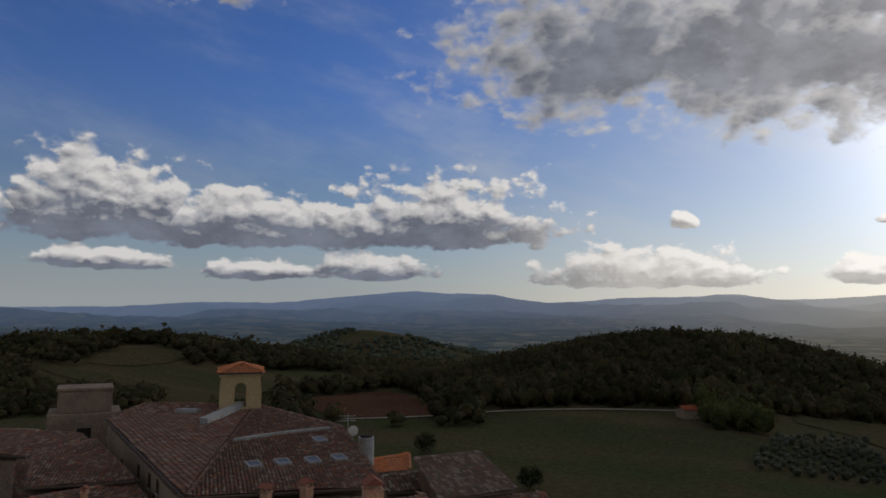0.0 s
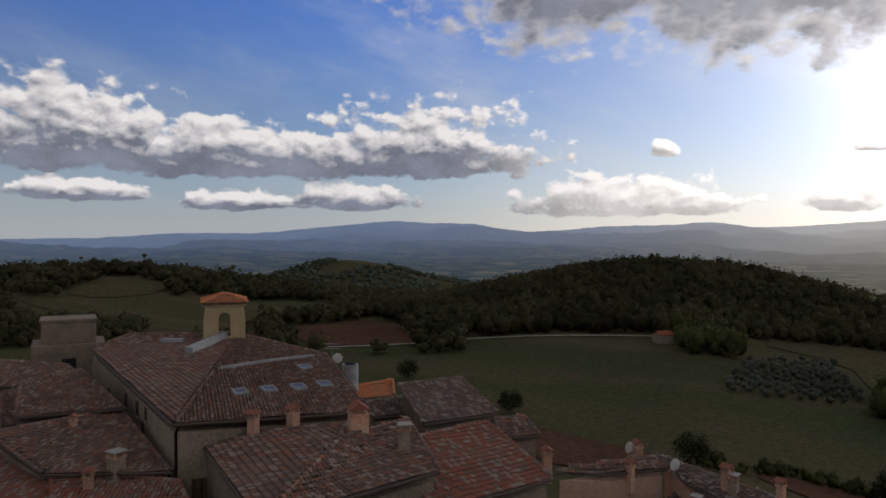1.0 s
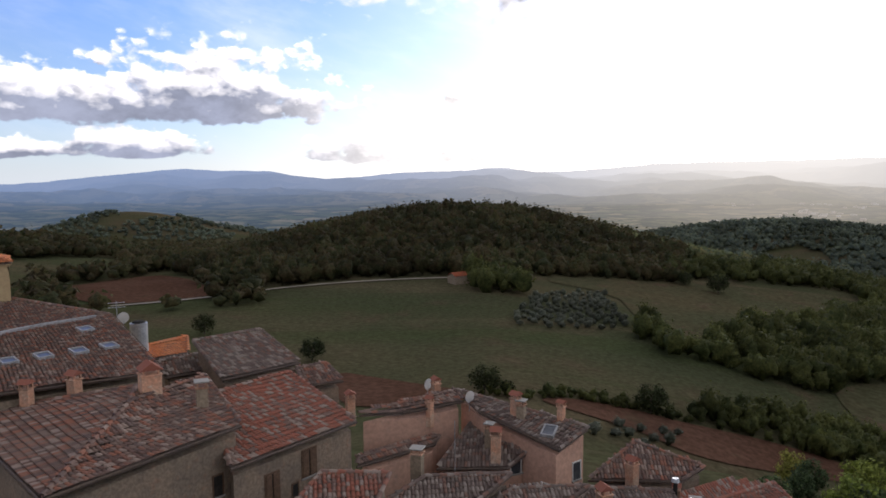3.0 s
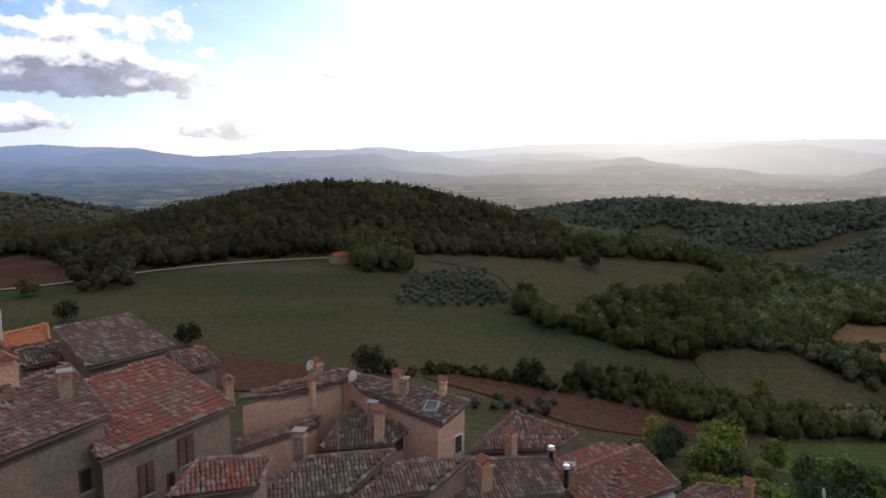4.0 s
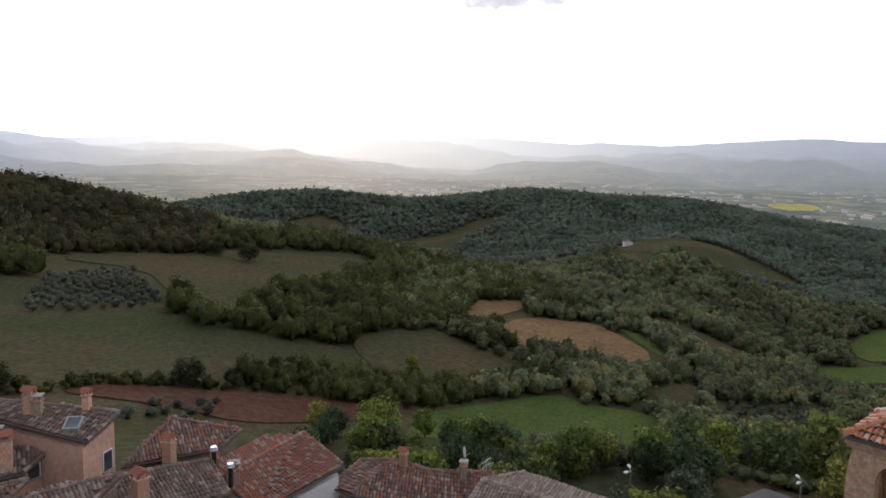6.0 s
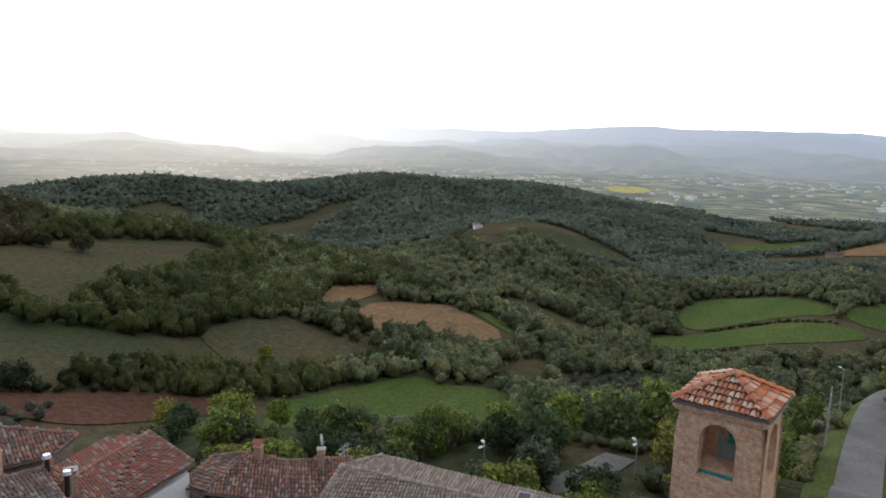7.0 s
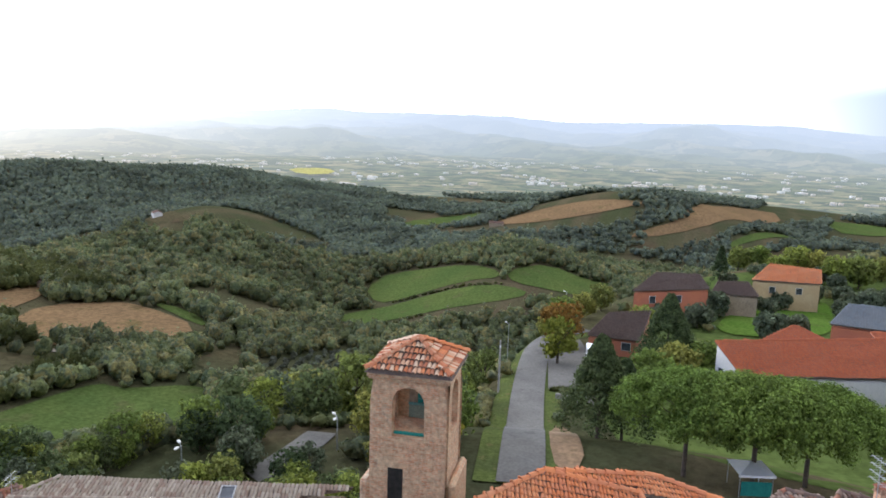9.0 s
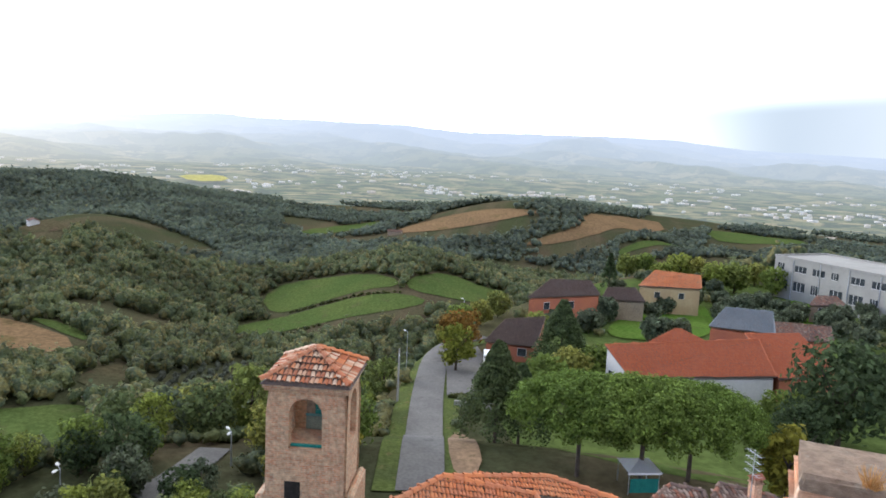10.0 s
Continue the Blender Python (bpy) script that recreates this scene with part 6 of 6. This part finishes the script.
def gazebo(x, y):
    top = empty("gazebo", (x, y, ground_z(x, y)), "garden gazebo with white canvas roof and teal sides", "gazebo")
    for sx in (-1.4, 1.4):
        for sy in (-1.4, 1.4):
            part("post", rod(bmesh.new(), (sx, sy, -0.2), (sx, sy, 2.1), 0.04, 0.04, 6), METAL, top)
    bm = bmesh.new()
    vs = [bm.verts.new(p) for p in ((-1.55, -1.55, 2.1), (1.55, -1.55, 2.1), (1.55, 1.55, 2.1), (-1.55, 1.55, 2.1), (0, 0, 2.75))]
    for k in range(4):
        bm.faces.new((vs[k], vs[(k + 1) % 4], vs[4]))
    bmesh.ops.solidify(bm, geom=bm.faces[:], thickness=0.03)
    part("canopy", bm, FABRIC, top)
    part("valance", box(bmesh.new(), -1.57, -1.57, 1.9, -1.53, 1.57, 2.1), FABRIC, top)
    part("side", box(bmesh.new(), -1.5, -1.3, 0.2, -1.46, 1.3, 1.5), NET, top)
    return top


gazebo(60.6, -26.0)


# ---- planting on the ridge ----
pine = stand(make_tree("umbrella_pine", 9.4, 6.5, PINE_LEAF, 31, "broad green umbrella pine with bare trunk", "pine", 300, 105, 0.13, "umbrella pines"), 62.9, -21.0)
plant(pine, 60.6, -26.2, 1.9, 1.04)
plant(pine, 61.8, -31.4, 4.0, 0.96)
conifer = stand(make_tree("conifer", 11.5, 4.4, DARK_LEAF, 32, "tall dark conifer beside the street", "cone", 260, 80, 0.16), 73.5, -15.2, 0, 1.0)
plant(conifer, 107.4, -31.8, 1.0, 1.05, "tall dark conifer among the houses")
plant(conifer, 77.0, -18.6, 2.0, 0.85, "dark conifer beside the street")
fir = stand(make_tree("fir", 11.5, 2.4, DARK_LEAF, 33, "dark pointed fir behind the houses", "cone", 120, 60, 0.18), 178, -64)
RIDGE = "garden trees among the newer houses"
garden = [make_tree("tree", 7.0, 3.3, GREEN_LEAF, 41, "leafy green garden tree among the houses", group=RIDGE),
          make_tree("tree", 4.6, 2.3, GREY_LEAF, 42, "grey green olive tree in the garden", group=RIDGE),
          make_tree("tree", 11.5, 5.6, DARK_LEAF, 43, "large dark tree beside the tower", group=RIDGE, clumps=110)]
stand(garden[0], 95, -26)
for x, y, s in ((90, -22, 0.8), (99, -31, 1.0), (103, -36, 0.9), (128, -33, 0.9), (124, -16, 0.7), (135, -20, 0.9), (142, -25, 0.8), (150, -30, 0.9), (88, -60, 0.7), (84, -54, 0.8)):
    plant(garden[0], x, y, x, s)
stand(garden[1], 150, -64)
for k in range(60):
    a, r = radians(rng.uniform(105, 128)), rng.uniform(140, 215)
    x, y = r * math.sin(a), r * math.cos(a)
    if not in_field(np.array([x]), np.array([y]))[0] and abs(x - 158) + abs(y + 72) > 14:
        plant(garden[1], x, y, k, rng.uniform(0.8, 1.3))
for k, (x, y) in enumerate(((160, -65), (157, -70), (166, -88), (162, -92), (164, -97), (158, -99), (154, -101), (168, -82), (165, -76))):
    plant(garden[1], x, y, 0.7 * k, 0.95 + 0.06 * (k % 4))
stand(garden[2], 78, -58, 0, 1.2)
plant(garden[2], 74, -50, 1.0, 0.62)
for k in range(14):
    a, r = radians(111 + 1.3 * k), rng.uniform(205, 245)
    plant(garden[0], r * math.sin(a), r * math.cos(a), k, rng.uniform(1.0, 1.5))
plant(gold, 57.5, -38.5, 1.0, 0.9, "yellowing tree behind the low sheds")
hedge_x, hedge_y = np.meshgrid(np.linspace(0, 1, 12), [0.0])
wood("hedge", 94.5 - 1.3 * hedge_x.ravel(), -13.2 - 4.6 * hedge_x.ravel(), 0.6, 1.2, HEDGE_LEAF, "clipped green hedge beside the yard", 0.15, NEAR_SHAPES)
low_wall = empty("garden_wall", (91.5, -13.2, ground_z(91.5, -13.2)), "low pale wall beside the yard", "wall")
low_wall.rotation_euler = (0, 0, radians(-105))
part("wall", box(bmesh.new(), 0, -0.15, -0.5, 5.0, 0.15, 0.8, 0.02), CONCRETE, low_wall)


def scrub_keep(x, y):
    r, a = polar(x, y)
    on_street = inside(ribbon(STREET, 7), x, y) | inside(YARD, x, y) | inside(ribbon(LOWER_ROAD, 7), x, y)
    return (r > 58) & (r < 140) & (a > 55) & (a < 99) & ~on_street & (noise2(x, y, 0.09) > -0.15) & ~((a > 90) & (r < 74))


x, y = scatter((40, -25, 140, 90), 2.6, scrub_keep)
wood("scrub", x, y, 1.1, 1.7, WOOD_LEAF, "rough green scrub on the slope beside the street", 0.5, NEAR_SHAPES[:4])

for line, gap, rad, hi in (([(497, 44), (492, -2), (486, -30)], 2.0, 1.4, 2.0), ([(441, 52), (450, 24)], 2.2, 1.5, 2.2), ([(395, 40), (385, 2)], 4.5, 0.9, 4.5), ([(600, 15), (640, -60)], 6, 2.5, 4)):
    q = []
    for a, b in zip(line, line[1:]):
        a, b = np.array(a, float), np.array(b, float)
        n = int(np.linalg.norm(b - a) / gap)
        q.append(a + (b - a) * np.linspace(0, 1, n)[:, None] + rng.normal(0, 0.6, (n, 2)))
    q = np.concatenate(q)
    wood("hedge", q[:, 0], q[:, 1], rad, hi, HEDGE_LEAF, "dark hedge row between the green terraces", 0.3, NEAR_SHAPES)

def garden_keep(x, y):
    r, a = polar(x, y)
    lawn = np.zeros(np.shape(x), bool)
    for kind, poly in FIELDS:
        if kind == "lawn":
            lawn |= inside(poly, x, y)
    roofs = np.zeros(np.shape(x), bool)
    for item in NEWER:
        roofs |= inside([p[:2] for p in item[4][0]], x, y)
    return (a > 98) & (a < 134) & (r > 80) & (r < 240) & ~lawn & ~roofs & ~inside(YARD, x, y) & ~inside(ribbon(STREET, 7), x, y) & (noise2(x, y, 0.06) > 0.22)


x, y = scatter((60, -190, 240, -10), 3.4, garden_keep)
wood("shrubbery", x, y, 1.3, 2.2, WOOD_LEAF, "green garden shrubs between the newer houses", 0.5, NEAR_SHAPES[:4])

# farm and villa in the fields
for x, y, w, d, turn, mats, label in ((117, 352, 10, 7, 20, (TILE_PLAIN, PLASTER), "small farmhouse with red roof among trees"),
                                      (396, 229, 15, 8, 60, (TILE_GREY, STONE), "stone villa beside the fields in the valley"),
                                      (383, 217, 9, 6, 60, (TILE_GREY, STONE), "stone outbuilding of the valley villa"),
                                      (622, 262, 12, 8, 30, (TILE_OLD, WHITE), "pale farmhouse on the wooded spur"),
                                      (806, -40, 16, 8, 80, (TILE_OLD, PLASTER), "farmhouse beside the far stubble field")):
    c, s = math.cos(radians(turn)), math.sin(radians(turn))
    z = ground_z(x, y)
    def at(u, v, h):
        return (x + u * c - v * s, y + u * s + v * c, z + h)
    house("farmhouse", label, mats[0], mats[1], [[at(-w / 2, -d / 2, 4), at(w / 2, -d / 2, 4), at(w / 2, 0, 5.6), at(-w / 2, 0, 5.6)],
                                                [at(w / 2, d / 2, 4), at(-w / 2, d / 2, 4), at(-w / 2, 0, 5.6), at(w / 2, 0, 5.6)]], 700, z - 2)


def far_village():
    """Pale walls and roofs scattered over the plain, too far to tell apart."""
    g = np.random.default_rng(21)
    cube = np.array([(x, y, z) for z in (0, 1) for y in (-0.5, 0.5) for x in (-0.5, 0.5)], float)
    cf = np.array([(0, 2, 3, 1), (4, 5, 7, 6), (0, 1, 5, 4), (2, 6, 7, 3), (0, 4, 6, 2), (1, 3, 7, 5)])
    vs, fs = [], []
    for k in range(520):
        a, r = radians(g.uniform(38, 135)), 1650 * math.exp(g.uniform(0, 0.55))
        if k % 3:
            a, r = a0 + g.normal(0, 0.025), r0 * g.uniform(0.97, 1.03)
        else:
            a0, r0 = a, r
        x, y = r * math.sin(a), r * math.cos(a)
        size = np.array([g.uniform(7, 20), g.uniform(6, 12), g.uniform(3, 6)])
        t = g.uniform(0, 3.1)
        q = cube * size
        vs.append(np.stack([q[:, 0] * math.cos(t) - q[:, 1] * math.sin(t) + x, q[:, 0] * math.sin(t) + q[:, 1] * math.cos(t) + y, q[:, 2] + ground_z(x, y) + 4], -1))
        fs.append(cf + 8 * k)
    # the walls take the same painted haze glow as the plain
    ob = mesh_object("far_village", np.concatenate(vs), np.concatenate(fs), haze_glow_material("hazed_walls", (0.75, 0.72, 0.66), (0.62, 0.5, 0.42), False))
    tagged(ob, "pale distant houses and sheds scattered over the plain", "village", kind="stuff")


far_village()
for k in range(125):
    a, r = radians(rng.uniform(46, 89)), rng.uniform(48, 70)
    x, y = r * math.sin(a), r * math.cos(a)
    if not inside(ribbon(LOWER_ROAD, 6), np.array([x]), np.array([y]))[0] and min(abs(x - 58.7) + abs(y - 23.2), abs(x - 65.4) + abs(y - 10.9)) > 4:
        plant(protos[(0, 3, 1, 2, 0)[k % 5]], x, y, k, rng.uniform(0.32, 0.6), "low bushy shrub below the town houses")


# ---- the tower under the eye ----
look_tower = empty("lookout_tower", (0, 0, 0), "old stone lookout tower with a broken parapet", "tower")
part("shaft", box(bmesh.new(), -2.3, -3.0, 27, 3.1, 2.3, 57.6, 0.05), STONE, look_tower)
DRY = surface("dry_grass_blades", (0.50, 0.27, 0.09), (0.42, 0.22, 0.08), None, 8.0, 40.0, 0.9)
MERLON_BRICK = surface("lichen_brick", (0.42, 0.20, 0.11), (0.40, 0.25, 0.16), (0.42, 0.36, 0.28), 2.2, 16.0, 0.95, objects=0.25, bump=0.9, dist=0.02)
MERLON = surface("lichen_stone", (0.26, 0.175, 0.12), (0.29, 0.215, 0.15), (0.37, 0.325, 0.255), 2.2, 16.0, 0.95, objects=0.25, bump=0.9, dist=0.02)
merlon = empty("parapet", (2.75, -1.96, 58.71), "broken stone and brick parapet with lichen", "parapet")
merlon.rotation_euler = (0, 0, radians(-122))
g = np.random.default_rng(77)
zz = 0.0
for row, hh in enumerate((0.085, 0.07, 0.066, 0.07, 0.066, 0.07, 0.07, 0.07)):
    xx = -0.015 * row * g.uniform(0.3, 1.0)
    while xx < 0.95:
        w = g.uniform(0.30, 0.5) if row == 0 else g.uniform(0.20, 0.30)
        bm = box(bmesh.new(), xx, g.uniform(-0.02, 0.015), zz - hh + 0.006, xx + w - 0.008, 0.42, zz, 0.012)
        for v in bm.verts:
            v.co += Vector(g.normal(0, 0.007, 3))
        part("stone" if row == 0 else "brick", bm, MERLON if row == 0 else MERLON_BRICK, merlon)
        xx += w
    zz -= hh
part("core", box(bmesh.new(), 0.02, 0.03, -1.3, 0.95, 0.4, -0.03), STONE, merlon)
tuft = np.random.default_rng(8)
bm = bmesh.new()
for k in range(90):
    a, r = tuft.uniform(0, 6.283), tuft.uniform(0.0, 0.03)
    foot = Vector((r * math.cos(a), r * math.sin(a), 0))
    tip = foot + Vector((math.cos(a) * tuft.uniform(0.0, 0.06), math.sin(a) * tuft.uniform(0.0, 0.06), tuft.uniform(0.03, 0.09)))
    rod(bm, foot, tip, 0.0018, 0.0006, 4)
me = bpy.data.meshes.new("dry_grass")
bm.to_mesh(me)
bm.free()
me.materials.append(DRY)
dry = new("dry_grass", me)
dry.location = (2.55, -2.12, 58.735)
tagged(dry, "tuft of dry orange grass on the parapet", "grass")
